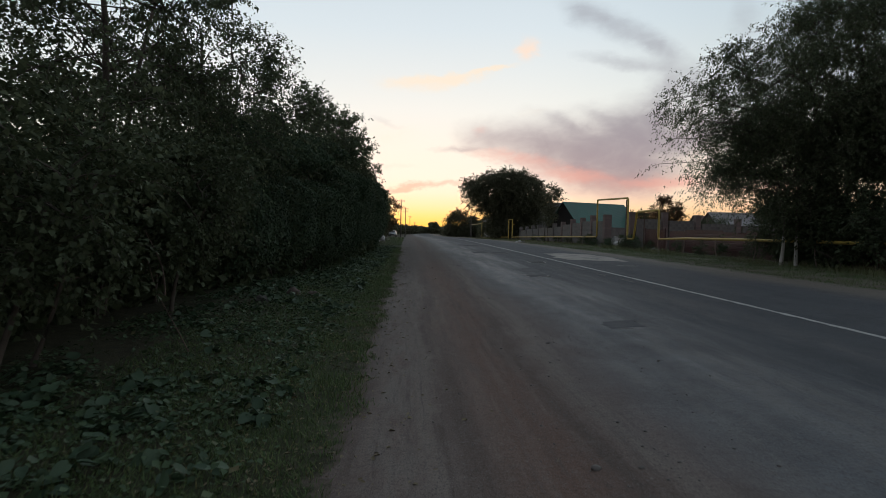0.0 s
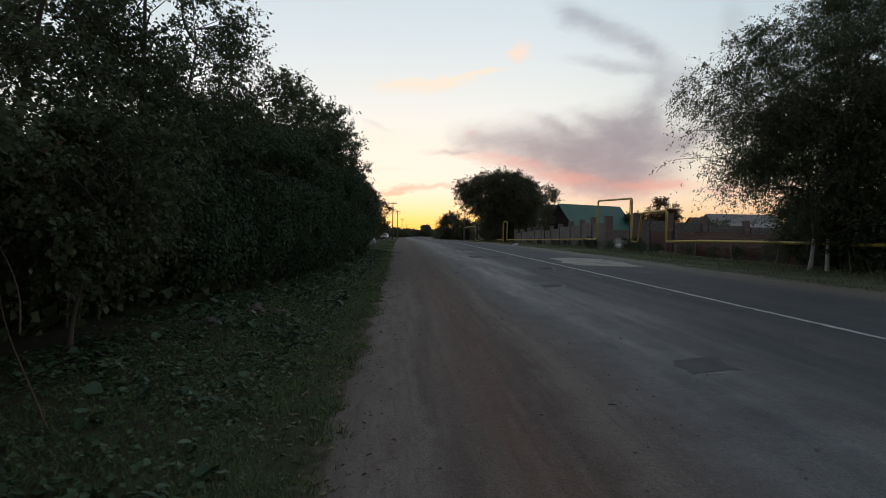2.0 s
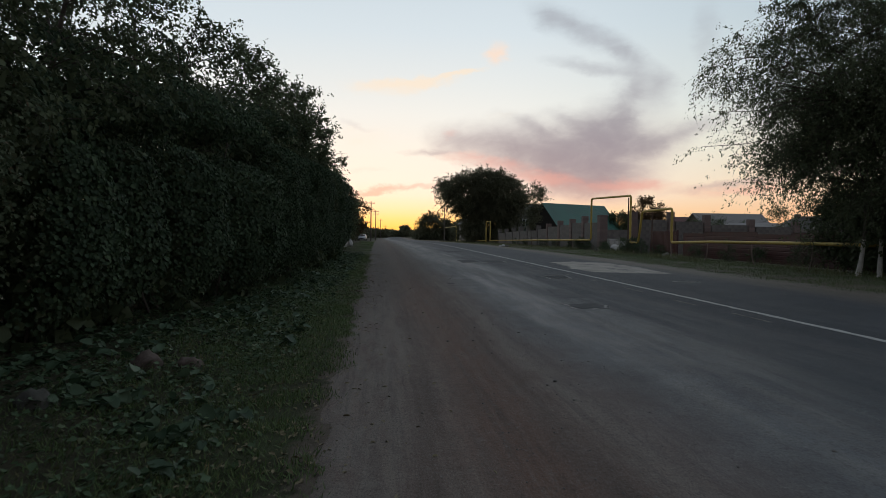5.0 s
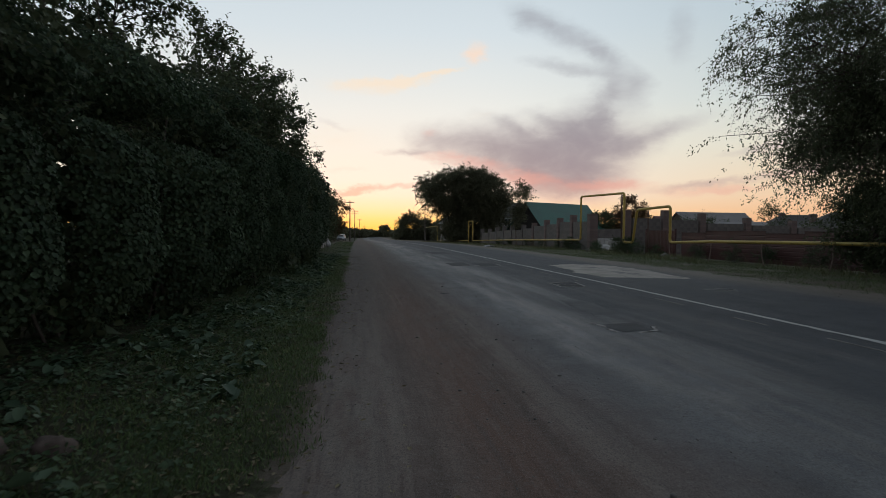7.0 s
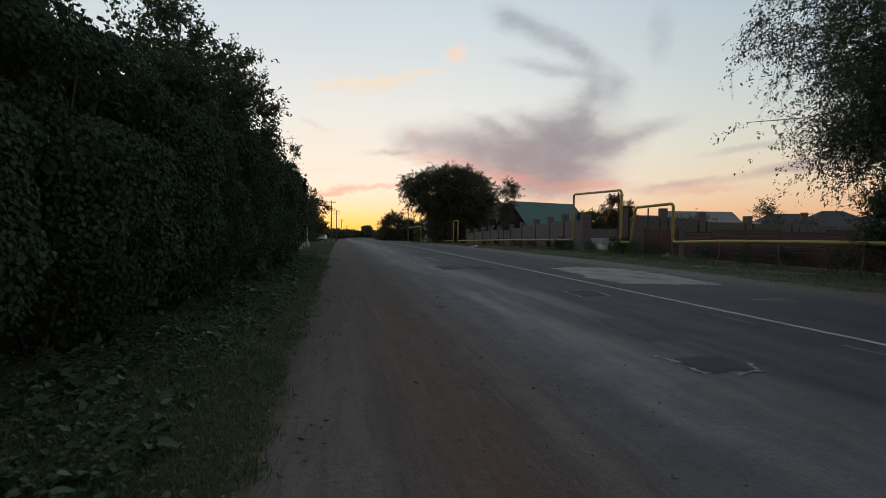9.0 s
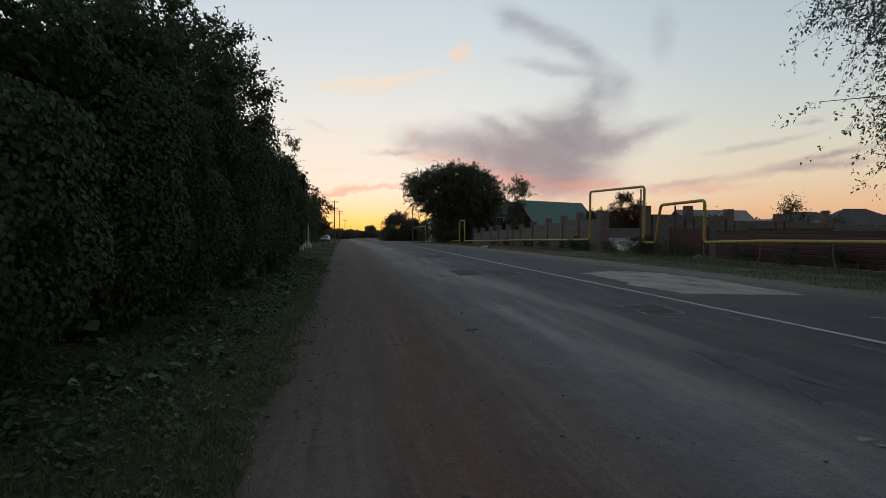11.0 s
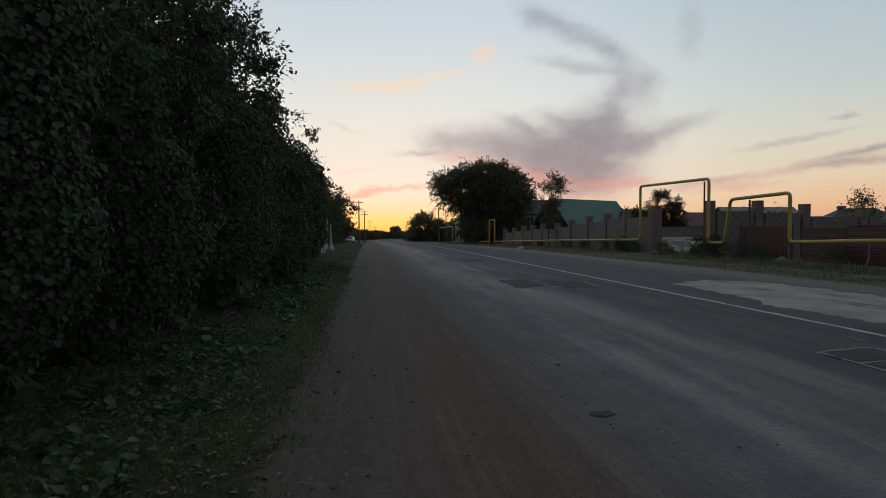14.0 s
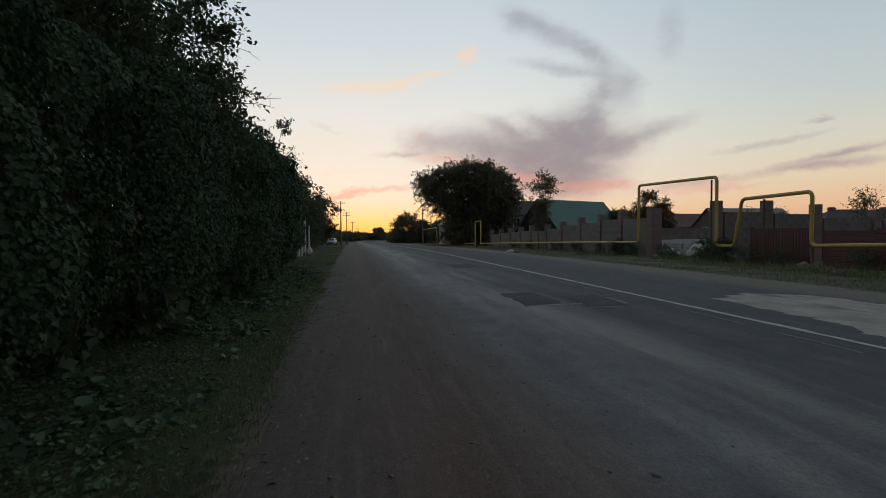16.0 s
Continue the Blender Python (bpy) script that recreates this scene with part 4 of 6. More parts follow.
def lying_sheet(bm, y0, y1, z0, z1, pitch=0.2, deep=0.009):
    """A sheet with level ribs standing in the plane x = 0."""
    n = max(2, int(round((z1 - z0) / pitch)))
    zs = []
    for k in range(n):
        for f, d in ((0, 0), (0.12, 0), (0.2, -deep), (0.92, -deep * 0.6)):
            zs.append((z0 + (k + f) * (z1 - z0) / n, d))
    zs.append((z1, 0))
    rows = [[bm.verts.new((d + o, y, z)) for z, d in zs] for y, o in ((y0, 0), (y1, 0), (y1, 0.014), (y0, 0.014))]
    for a, b in zip(rows, rows[1:] + rows[:1]):
        for i in range(len(zs) - 1):
            bm.faces.new((a[i], a[i + 1], b[i + 1], b[i]))
    bmesh.ops.recalc_face_normals(bm, faces=bm.faces)
    return bm


def red_fence():
    root = thing("sheet_fence", (18.85, 25.0, 0.0), "dark red metal fence of level ribbed sheets on posts", "fence")
    y = 3.0
    k = 0
    while y < 42.2:
        y1 = min(y + 2.45, 42.6)
        z = 1.62 - 0.1 * ((k * 5) % 3 == 0)
        bm = bmesh.new()
        lying_sheet(bm, y - 25 + 0.01, y1 - 25 - 0.01, float(land(19, y)) + 0.06, z)
        sheet_ob = part("sheet_panel", bm, RED_SHEET, root)
        bm = bmesh.new()
        box(bm, -0.03, 0.02, y - 25 + 0.01, y1 - 25 - 0.01, z - 0.005, z + 0.03)
        part("cap_rail", bm, RED_SHEET, sheet_ob)
        bm = bmesh.new()
        box(bm, 0.03, 0.09, y - 25 - 0.03, y - 25 + 0.03, -0.1, z - 0.05)
        part("post", bm, POST_GREY, root)
        y += 2.45
        k += 1
    gate = thing("sheet_gate", (18.7, 44.2, 0.0), "dark red ribbed metal gate, two leaves, closed", "gate")
    for a, b in ((42.75, 44.4), (44.44, 46.25)):
        bm = bmesh.new()
        corrugated(bm, a - 44.2, b - 44.2, 0.08, 1.66, 0.16)
        leaf = part("gate_leaf", bm, RED_SHEET, gate)
        for z in (0.1, 1.63):
            part("gate_rail", box(bmesh.new(), 0.015, 0.06, a - 44.2, b - 44.2, z - 0.02, z + 0.02), RED_SHEET, leaf)
    for y in (42.68, 46.32):
        bm = bmesh.new()
        box(bm, -0.02, 0.07, y - 44.2 - 0.05, y - 44.2 + 0.05, -0.2, 1.75, 0.008)
        part("gate_post", bm, RED_SHEET, gate)


red_fence()


# ---- block wall with pillars ----
def pillar(y, top, x=19.85, w=0.78, mat=None):
    z0 = float(land(x, y)) - 0.2
    root = thing("brick_pillar", (x, y, z0), "unfinished square pillar of pinkish brick" if mat is None else "square pillar of grey blocks in the wall", "pillar", "pillars of the block wall")
    bm = bmesh.new()
    box(bm, -w / 2 + 0.012, w / 2 - 0.012, -w / 2 + 0.012, w / 2 - 0.012, 0, top - z0 - 0.01)
    part("mortar_core", bm, MORTAR, root)
    h = 0.2
    n = int(round((top - z0) / h))
    h = (top - z0) / n
    for k in range(n):
        a = k % 2
        bm = bmesh.new()
        for s in (-1, 1):
            if a:
                box(bm, s * w / 4 - w / 4 + 0.006, s * w / 4 + w / 4 - 0.006, -w / 2, w / 2, k * h + 0.006, (k + 1) * h - 0.006)
            else:
                box(bm, -w / 2, w / 2, s * w / 4 - w / 4 + 0.006, s * w / 4 + w / 4 - 0.006, k * h + 0.006, (k + 1) * h - 0.006)
        part("course", bm, mat or BRICK, root)
    return root


def block_wall(y0, y1, top0, top1, x=19.85):
    """Courses of grey blocks between two pillars, each block a piece."""
    z0 = float(land(x, (y0 + y1) / 2)) - 0.2
    root = thing("block_wall", (x, y0, z0), "wall of grey concrete blocks in staggered courses", "wall", "sections of the block wall")
    ln = y1 - y0
    bm = bmesh.new()
    prism(bm, [(0.02, 0), (ln - 0.02, 0), (ln - 0.02, top1 - z0 - 0.03), (0.02, top0 - z0 - 0.03)], 0.34, "x")
    bmesh.ops.translate(bm, verts=bm.verts, vec=(-0.17, 0, 0))
    part("mortar_core", bm, MORTAR, root)
    top = min(top0, top1) - z0
    n = max(1, int(top / 0.24))
    h = top / n
    for r in range(n):
        a = 0.0 if r % 2 else -0.25
        while a < ln:
            b0, b1 = max(a, 0.0) + 0.008, min(a + 0.5, ln) - 0.008
            if b1 - b0 > 0.06:
                BLOCKS.append((root, b0, b1, r * h + 0.008, (r + 1) * h - 0.008))
            a += 0.5
    return root


BLOCKS = []


def cross_wall(x0, x1, top, y=48.75):
    """A wall section that runs away from the road, built along y and turned."""
    root = block_wall(0.0, x1 - x0, top, top)
    root.matrix_basis = pose(x0, y, -0.1, 0, 0, -90)
    return root


# beside the gateway the wall turns away from the road
for x, top in ((18.5, 3.08), (21.3, 3.1), (24.1, 2.92), (27.6, 2.65), (31.2, 2.5)):
    pillar(48.75, top, x, 0.44)
for x0, x1, t in ((18.85, 20.95, 2.5), (21.65, 23.75, 2.4), (24.45, 27.25, 2.2), (27.95, 30.85, 2.1), (31.55, 38.0, 2.0)):
    cross_wall(x0, x1, t)
PILLARS_FAR = ((55.2, 2.98), (59.5, 2.98), (63.0, 2.8), (66.9, 2.68), (71.2, 2.42), (75.4, 2.24), (80.3, 2.22), (84.3, 2.08), (88.5, 1.98), (93.1, 1.8), (98.2, 1.75))
for y, top in PILLARS_FAR:
    pillar(y, top, 18.6, 0.5 if y > 58 else 0.66, BLOCK if y > 72 else None)
for (y0, t0), (y1, t1) in zip(PILLARS_FAR, PILLARS_FAR[1:]):
    block_wall(y0 + 0.4, y1 - 0.4, t0 - 0.6, t0 - 0.6, 18.6)


# ---- the verge on the right: grass, weeds, stones ----
def blades(n, xr, yr, hgt, seed, density=None):
    """Grass: narrow bent blades, three quads' worth of shape in one."""
    rng = np.random.default_rng(seed)
    x, y = rng.uniform(*xr, n), rng.uniform(*yr, n)
    keep = np.ones(n, bool) if density is None else rng.uniform(size=n) < density(x, y)
    x, y = x[keep], y[keep]
    n = len(x)
    c = np.stack([x, y, land(x, y) - 0.01], -1)
    a = rng.uniform(0, 6.283, n)
    out = np.stack([np.cos(a), np.sin(a), np.zeros(n)], -1)
    tip = unit(out * rng.uniform(0.2, 1.6, n)[:, None] + [0, 0, 1])
    h = hgt * rng.uniform(0.4, 1.4, n)
    return small_leaves(c, tip, out, h, 0.006 + 0.035 * h, 0.6)


def stuff(name, vf, mat, label, category):
    me = mesh_of(name, *vf, mat)
    return tagged(new(name, me), label, category, kind="stuff")


def tuft(p, s, seed):
    return 0.5 + 0.5 * soft_noise(p, s, seed)


def right_density(x, y):
    p = np.stack([x, y, 0 * x], -1)
    edge = 11.7 + 0.5 * soft_noise(p, 0.8, 4) + 0.25 * soft_noise(p, 3.0, 6)
    bare = np.clip(1 - np.abs(y - 52) / 7, 0, 1) * 0.75
    return np.clip((x - edge) / 1.3, 0, 1) * np.clip(1.6 * tuft(p, 1.5, 5) - 0.15, 0.12, 1) * (1 - bare)


stuff("grass", blades(110000, (11.0, 18.6), (7, 60), 0.1, 11, right_density), GRASS, "short green roadside grass in front of the fence", "grass")
stuff("grass", blades(26000, (11.0, 18.3), (60, 130), 0.2, 12, right_density), GRASS_DRY, "rough green roadside grass along the wall", "grass")
stuff("tall_grass", blades(14000, (15.2, 18.6), (8, 62), 0.36, 13, lambda x, y: tuft(np.stack([x, y, 0 * x], -1), 1.1, 9) ** 2), GRASS_DRY, "tall uneven grass at the foot of the fence", "grass")


def weed_patch(n, xr, yr, size, seed, keep, up=0.25):
    """Broad weed leaves on short stalks, lying at all angles."""
    rng = np.random.default_rng(seed)
    x, y = rng.uniform(*xr, n), rng.uniform(*yr, n)
    k = rng.uniform(size=n) < keep(x, y)
    x, y = x[k], y[k]
    n = len(x)
    h = rng.uniform(0.02, 1, n) ** 1.4 * up * (0.4 + 0.6 * tuft(np.stack([x, y, 0 * x], -1), 1.6, seed))
    c = np.stack([x, y, land(x, y) + h], -1)
    a = rng.uniform(0, 6.283, n)
    tip = np.stack([np.cos(a), np.sin(a), rng.normal(size=n) * 0.35 - 0.1], -1)
    nrm = unit(rng.normal(size=(n, 3)) * 0.35 + [0, 0, 1])
    L = size * rng.uniform(0.35, 1.3, n)
    return small_leaves(c, tip, nrm, L, L * rng.uniform(0.6, 0.95, n), 0.14)


def rosettes(n, xr, yr, size, seed, keep, each=9):
    """Weed plants: leaves on short stalks spreading from one root."""
    rng = np.random.default_rng(seed)
    x, y = rng.uniform(*xr, n), rng.uniform(*yr, n)
    k = rng.uniform(size=n) < keep(x, y)
    x, y = x[k], y[k]
    n = len(x)
    big = np.clip(rng.lognormal(0, 0.35, n), 0.4, 1.25)
    i = np.repeat(np.arange(n), each)
    m = len(i)
    a = rng.uniform(0, 6.283, m)
    out = np.stack([np.cos(a), np.sin(a), 0 * a], -1)
    L = size * big[i] * rng.uniform(0.45, 1.2, m)
    rise = rng.uniform(0.1, 1.2, m)
    c = np.stack([x[i], y[i], land(x[i], y[i]) + 0.01], -1) + out * (L * rng.uniform(0.2, 0.8, m))[:, None] + np.stack([0 * a, 0 * a, L * rise * 0.8], -1)
    tip = out + np.stack([0 * a, 0 * a, rng.normal(size=m) * 0.4 - 0.15], -1) + rng.normal(size=(m, 3)) * 0.2
    nrm = unit(rng.normal(size=(m, 3)) * 0.4 + [0, 0, 1] - out * 0.2)
    return broad_leaves(c, tip, nrm, L, L * rng.uniform(0.65, 0.95, m), 0.12, 0.2)


# ---- left: verge with broad-leaved weeds
def left_weeds(x, y):
    p = np.stack([x, y, 0 * x], -1)
    inner = np.clip((-0.8 - x) / 0.7, 0, 1)
    return inner * np.clip(0.1 + 1.2 * tuft(p, 1.1, 21), 0, 1)


def left_grass(x, y):
    p = np.stack([x, y, 0 * x], -1)
    edge = edge_left(y) + 0.1 + 0.16 * soft_noise(p, 2.6, 8)
    return np.clip((edge - x) / 0.16 + 0.2, 0, 1) * np.clip(tuft(p, 2.4, 23) * 2.6 - 0.55, np.interp(x, [-1.9, -1.1], [0.4, 0.16]), 1) * np.clip(1.35 - np.abs(x + 0.9) * 0.42, 0.15, 1) * np.interp(y, [19, 27], [1.0, 0.55])


stuff("weeds", weed_patch(80000, (-4.2, -0.9), (1, 50), 0.062, 31, left_weeds, 0.14), LEAF_WEED, "low broad-leaved green weeds below the hedge", "weeds")
stuff("burdock_leaves", rosettes(2300, (-3.9, -1.1), (1, 46), 0.1, 32, lambda x, y: left_weeds(x, y) * np.clip(2.6 * tuft(np.stack([x, y, 0 * x], -1), 1.7, 27) - 0.75, 0, 1), 7), LEAF_BURDOCK, "large burdock leaves among the weeds", "weeds")
stuff("grass", blades(215000, (-3.2, -0.25), (1, 46), 0.075, 33, left_grass), GRASS, "short trodden grass between weeds and earth track", "grass")
stuff("grass", blades(36000, (-1.7, -0.3), (1, 40), 0.045, 35, lambda x, y: left_grass(x, y) * np.clip(tuft(np.stack([x, y, 0 * x], -1), 1.3, 29) * 2.2 - 0.5, 0.1, 1)), GRASS_DRY, "thin dry trampled grass at the edge of the track", "grass")
stuff("grass", blades(24000, (-3.4, -0.4), (52, 125), 0.14, 34, left_grass), GRASS, "rough grass along the earth track", "grass")


def litter_leaves():
    rng = np.random.default_rng(44)
    n = 5200
    x = -0.8 + rng.normal(size=n) * 0.5
    y = rng.uniform(0, 46, n)
    c = np.stack([x, y, land(x, y) + 0.012], -1)
    a = rng.uniform(0, 6.283, n)
    tip = np.stack([np.cos(a), np.sin(a), rng.normal(size=n) * 0.15], -1)
    nrm = unit(rng.normal(size=(n, 3)) * 0.25 + [0, 0, 1])
    L = 0.05 * rng.uniform(0.4, 1.4, n)
    return leaves(c, tip, nrm, L, L * 0.5, 0.15, 0.2)


def straws(n, seed):
    rng = np.random.default_rng(seed)
    x, y, a = rng.uniform(-1.3, 1.6, n), rng.uniform(1, 36, n), rng.normal(size=n) * 0.7 + 0.5
    c = np.stack([x, y, land(x, y) + crown_lift(x, y) + 0.008], -1)
    tip = np.stack([np.sin(a), np.cos(a), rng.normal(size=n) * 0.06], -1)
    L = rng.uniform(0.05, 0.17, n)
    return small_leaves(c, tip, unit(rng.normal(size=(n, 3)) * 0.2 + [0, 0, 1]), L, 0 * L + 0.006, 0.3)


stuff("straws", straws(150, 45), STRAW, "pale dry straws scattered on the earth track", "straw")
stuff("fallen_leaves", litter_leaves(), STRAW, "dry fallen leaves along the edge of the verge", "leaves")


def pebbles(n, seed, xr, yr, s):
    rng = np.random.default_rng(seed)
    bm = bmesh.new()
    bmesh.ops.create_icosphere(bm, subdivisions=1, radius=1)
    bv = np.array([v.co[:] for v in bm.verts])
    bf = np.array([[v.index for v in f.verts] for f in bm.faces])
    bm.free()
    x, y = rng.uniform(*xr, n), rng.uniform(*yr, n)
    z = land(x, y) + crown_lift(x, y)
    r = s * rng.lognormal(0, 0.5, n)
    v = bv[None] * r[:, None, None] * rng.uniform(0.6, 1.2, (n, 1, 3)) * [1, 1, 0.6] * rng.uniform(0.8, 1.2, (n, len(bv), 1))
    v = v + np.stack([x, y, z + r * 0.15], -1)[:, None]
    f = bf[None] + np.arange(n)[:, None, None] * len(bv)
    return v.reshape(-1, 3), f.reshape(-1, 3)


stuff("pebbles", pebbles(1700, 51, (-0.7, 3.0), (1, 40), 0.005), ROCK, "small loose stones on the trodden earth", "stones")
stuff("pebbles", pebbles(1700, 53, (0.9, 2.5), (1, 36), 0.006), DUST, "loose crumbs of asphalt along the road's broken edge", "stones")
stuff("pebbles", pebbles(900, 52, (9.8, 12.8), (6, 60), 0.009), ROCK, "loose gravel along the far roadside", "stones")


STONE_BROWN = mottled("brown_stone", (0.1, 0.072, 0.06), (0.062, 0.046, 0.038), 6, 0.9, 30, 0.6)
STONE_DARK = mottled("lichened_stone", (0.07, 0.068, 0.06), (0.045, 0.045, 0.036), 6, 0.95, 30, 0.7)


def rock(loc, s, seed, label="pale rough stone in the grass", mat=None):
    bm = bmesh.new()
    bmesh.ops.create_icosphere(bm, subdivisions=3, radius=1)
    for v in bm.verts:
        k = 1 + 0.38 * noise.noise(Vector(v.co) * 1.5 + Vector((seed, 0, 0))) + 0.2 * noise.noise(Vector(v.co) * 4 + Vector((0, seed, 0)))
        v.co = Vector((v.co.x * s[0], v.co.y * s[1], v.co.z * s[2])) * k
    me = bpy.data.meshes.new("stone")
    bm.to_mesh(me)
    bm.free()
    me.materials.append(mat or ROCK)
    for p in me.polygons:
        p.use_smooth = True
    ob = tagged(new("stone", me), label, "stone")
    ob.matrix_basis = pose(*loc)
    return ob


rock((17.5, 41.6, 0.14), (0.24, 0.34, 0.2), 1)
rock((16.6, 38.9, 0.13), (0.16, 0.3, 0.1), 2)
rock((17.0, 52.0, 0.12), (0.2, 0.25, 0.14), 3)
rock((-2.62, 13.8, -0.02), (0.15, 0.17, 0.14), 4, "rounded brownish stone among the weeds", STONE_BROWN)
rock((-2.2, 13.9, -0.06), (0.15, 0.12, 0.1), 5, "rounded brownish stone among the weeds", STONE_BROWN)
rock((-2.95, 12.2, 0.0), (0.16, 0.14, 0.13), 6, "rounded grey stone among the weeds", STONE_DARK)


# ---- trees on the right ----
grow("tree", (17.05, 26.4, 0.13), [(0, 0, 6.5, 0.062, -2.0, -0.6), (0.35, -0.55, 7.5, 0.055, -0.3, -0.5)],
     [(1.2, -1.4, 7.6, 4.4, 4.4, 4.2), (-3.5, -0.1, 6.2, 2.7, 3.0, 2.5), (0.0, -1.2, 5.2, 2.9, 2.8, 2.6), (2.8, -1.8, 5.4, 3.2, 3.2, 2.6), (-2.0, -0.6, 7.6, 2.9, 3.2, 2.7), (3.5, -2.0, 9.4, 4.0, 3.8, 3.9), (2.4, -1.4, 9.9, 3.6, 3.6, 3.0), (-1.4, -0.5, 3.6, 3.0, 3.2, 1.5)],
     840, 14, 22, 0.088, "broad roadside tree with whitewashed twin trunks and drooping twigs", mat=LEAF_WILLOW, seed=3, droop=0.55, twig_len=1.25, whitewash=1.3, narrow=0.4, shell=0.36, bare=0.4)
grow("tree", (20.2, 24.0, 0.05), [(0, 0, 6, 0.2, 0.4, 0.3), (-1.6, 0.8, 5, 0.14, -0.6, 0.3)],
     [(0, 0.3, 3.4, 3.2, 4.4, 3.2), (-1.2, 2.6, 2.0, 2.3, 3.4, 2.0), (0.6, 0, 6.6, 3.0, 3.6, 3.0)],
     260, 18, 10, 0.17, "dense dark tree with foliage down to the ground", mat=LEAF_TREE, seed=4, droop=0.3, twig_len=0.9, shell=0.4)
grow("shrub", (18.2, 28.4, 0.05), [(0, 0, 1.9, 0.05, 0.1, 0.2), (0.3, 0.4, 1.8, 0.04, 0.3, -0.1)],
     [(0, -0.4, 1.6, 1.0, 2.4, 1.5), (-0.6, -1.0, 2.6, 1.3, 2.2, 1.0)], 95, 20, 12, 0.085, "dark leafy shrub by the pipe", "shrub", LEAF_TREE, seed=5, twig_len=0.6)
for i, (x, y, h) in enumerate(((18.25, 25.0, 1.9), (18.3, 21.4, 2.1), (18.2, 17.6, 1.8))):
    grow("shrub", (x, y, 0.05), [(0, 0, h, 0.05, 0.1, 0.2), (0.1, 0.9, h * 0.9, 0.04, -0.2, 0.3), (-0.1, -0.9, h * 0.9, 0.04, 0.1, -0.3)],
         [(0, 0, h * 0.5, 0.95, 2.3, h * 0.52), (-0.2, 0, h, 1.1, 2.2, h * 0.5)], 70, 16, 11, 0.12, "dense dark undergrowth in front of the fence", "shrub", LEAF_TREE, seed=640 + i, twig_len=0.7, shell=0.3, group="undergrowth")
grow("shrub", (17.9, 47.5, 0.0), [(0, 0, 0.9, 0.03, 0.1, 0.1), (-0.2, 0.4, 0.8, 0.03, -0.1, 0.1)],
     [(0, 0.1, 0.6, 0.8, 1.3, 0.55)], 26, 16, 12, 0.08, "low scrubby bush below the pipe", "shrub", LEAF_TREE, seed=6, twig_len=0.45)
grow("shrub", (18.2, 58.6, 0.0), [(0, 0, 0.8, 0.03, 0.1, 0.1)], [(0, 0, 0.5, 0.7, 1.2, 0.45)], 18, 14, 12, 0.08, "low scrubby bush below the pipe", "shrub", LEAF_TREE, seed=7, twig_len=0.45)
for i, (x, y, h) in enumerate(((17.2, 44.6, 0.9), (17.9, 43.4, 0.7), (18.3, 49.8, 0.9), (17.0, 50.6, 0.6), (18.0, 53.2, 0.8), (17.6, 56.2, 0.7), (18.2, 62.4, 0.8), (17.9, 66.5, 0.7), (18.0, 71.0, 0.8), (18.3, 39.8, 0.9), (18.25, 36.4, 1.0), (18.35, 34.2, 0.8), (18.3, 31.2, 1.0), (18.1, 79.5, 0.8), (17.8, 84.5, 0.7))):
    grow("weed_bush", (x, y, float(land(x, y))), [(0, 0, h * 0.8, 0.012, 0.05, 0.1), (0.1, 0.2, h * 0.7, 0.01, 0.1, 0.1), (-0.05, -0.25, h * 0.75, 0.01, -0.05, -0.1)],
         [(0, 0, h * 0.5, 0.35, 0.6, h * 0.5)], 16, 10, 9, 0.055, "tall ragged weeds along the foot of the wall", "weeds", LEAF_WEED, seed=700 + i, droop=0.1, twig_len=0.4, group="roadside weeds", shell=0.3)
grow("tree", (18.6, 112, -0.85), [(0, 0, 7, 0.35, 0.3, 0), (2.4, 1, 6.5, 0.28, 1.2, 0), (-2.0, -0.5, 6.0, 0.25, -1.5, 0)],
     [(0.3, 0, 8.9, 7.8, 5.6, 4.7), (-3.0, 0, 8.9, 6.3, 5.0, 3.8), (2.6, 0, 7.6, 5.5, 5.0, 4.7), (1.2, 0, 3.4, 5.9, 4.4, 3.4), (0.0, 0, 11.2, 5.2, 4.0, 2.2), (0.5, 0, 1.8, 5.9, 4.0, 1.8)],
     820, 13, 16, 0.225, "big round-headed dark tree by the roadside", mat=LEAF_HAZED, seed=18, droop=0.35, twig_len=1.6, shell=0.2)
grow("tree", (17.95, 76, -0.15), [(0, 0, 5.6, 0.06, 0.1, 0.1)], [(0.3, 0, 5.6, 1.5, 1.4, 1.9), (0.2, 0, 3.2, 1.1, 1.0, 1.5)],
     80, 12, 12, 0.11, "slim young tree by the block wall", mat=LEAF_HAZED, seed=9, droop=0.15, twig_len=0.7, shell=0.3)
# reddish dusk light on this tree is put into its leaf colour
grow("tree", (53, 121, -0.8), [(0, 0, 6, 0.22, 0.3, 0), (1.5, 0, 5.5, 0.18, 0.8, 0)], [(0, 0, 6.6, 3.6, 3.2, 3.0), (-3.2, 0, 4.6, 2.6, 2.4, 2.2), (2.2, 0, 4.2, 2.8, 2.6, 2.6)],
     150, 15, 15, 0.19, "round tree behind the yard, reddish dusk light put into its leaf colour", mat=LEAF_RUST, seed=10, twig_len=1.3, shell=0.4)
grow("tree", (46.0, 118, -0.8), [(0, 0, 4.5, 0.15, 0.2, 0)], [(0, 0, 4.4, 2.2, 2.0, 2.0)], 40, 13, 10, 0.24, "small round tree beside the green roof", mat=LEAF_TREE, seed=11, twig_len=1.1)
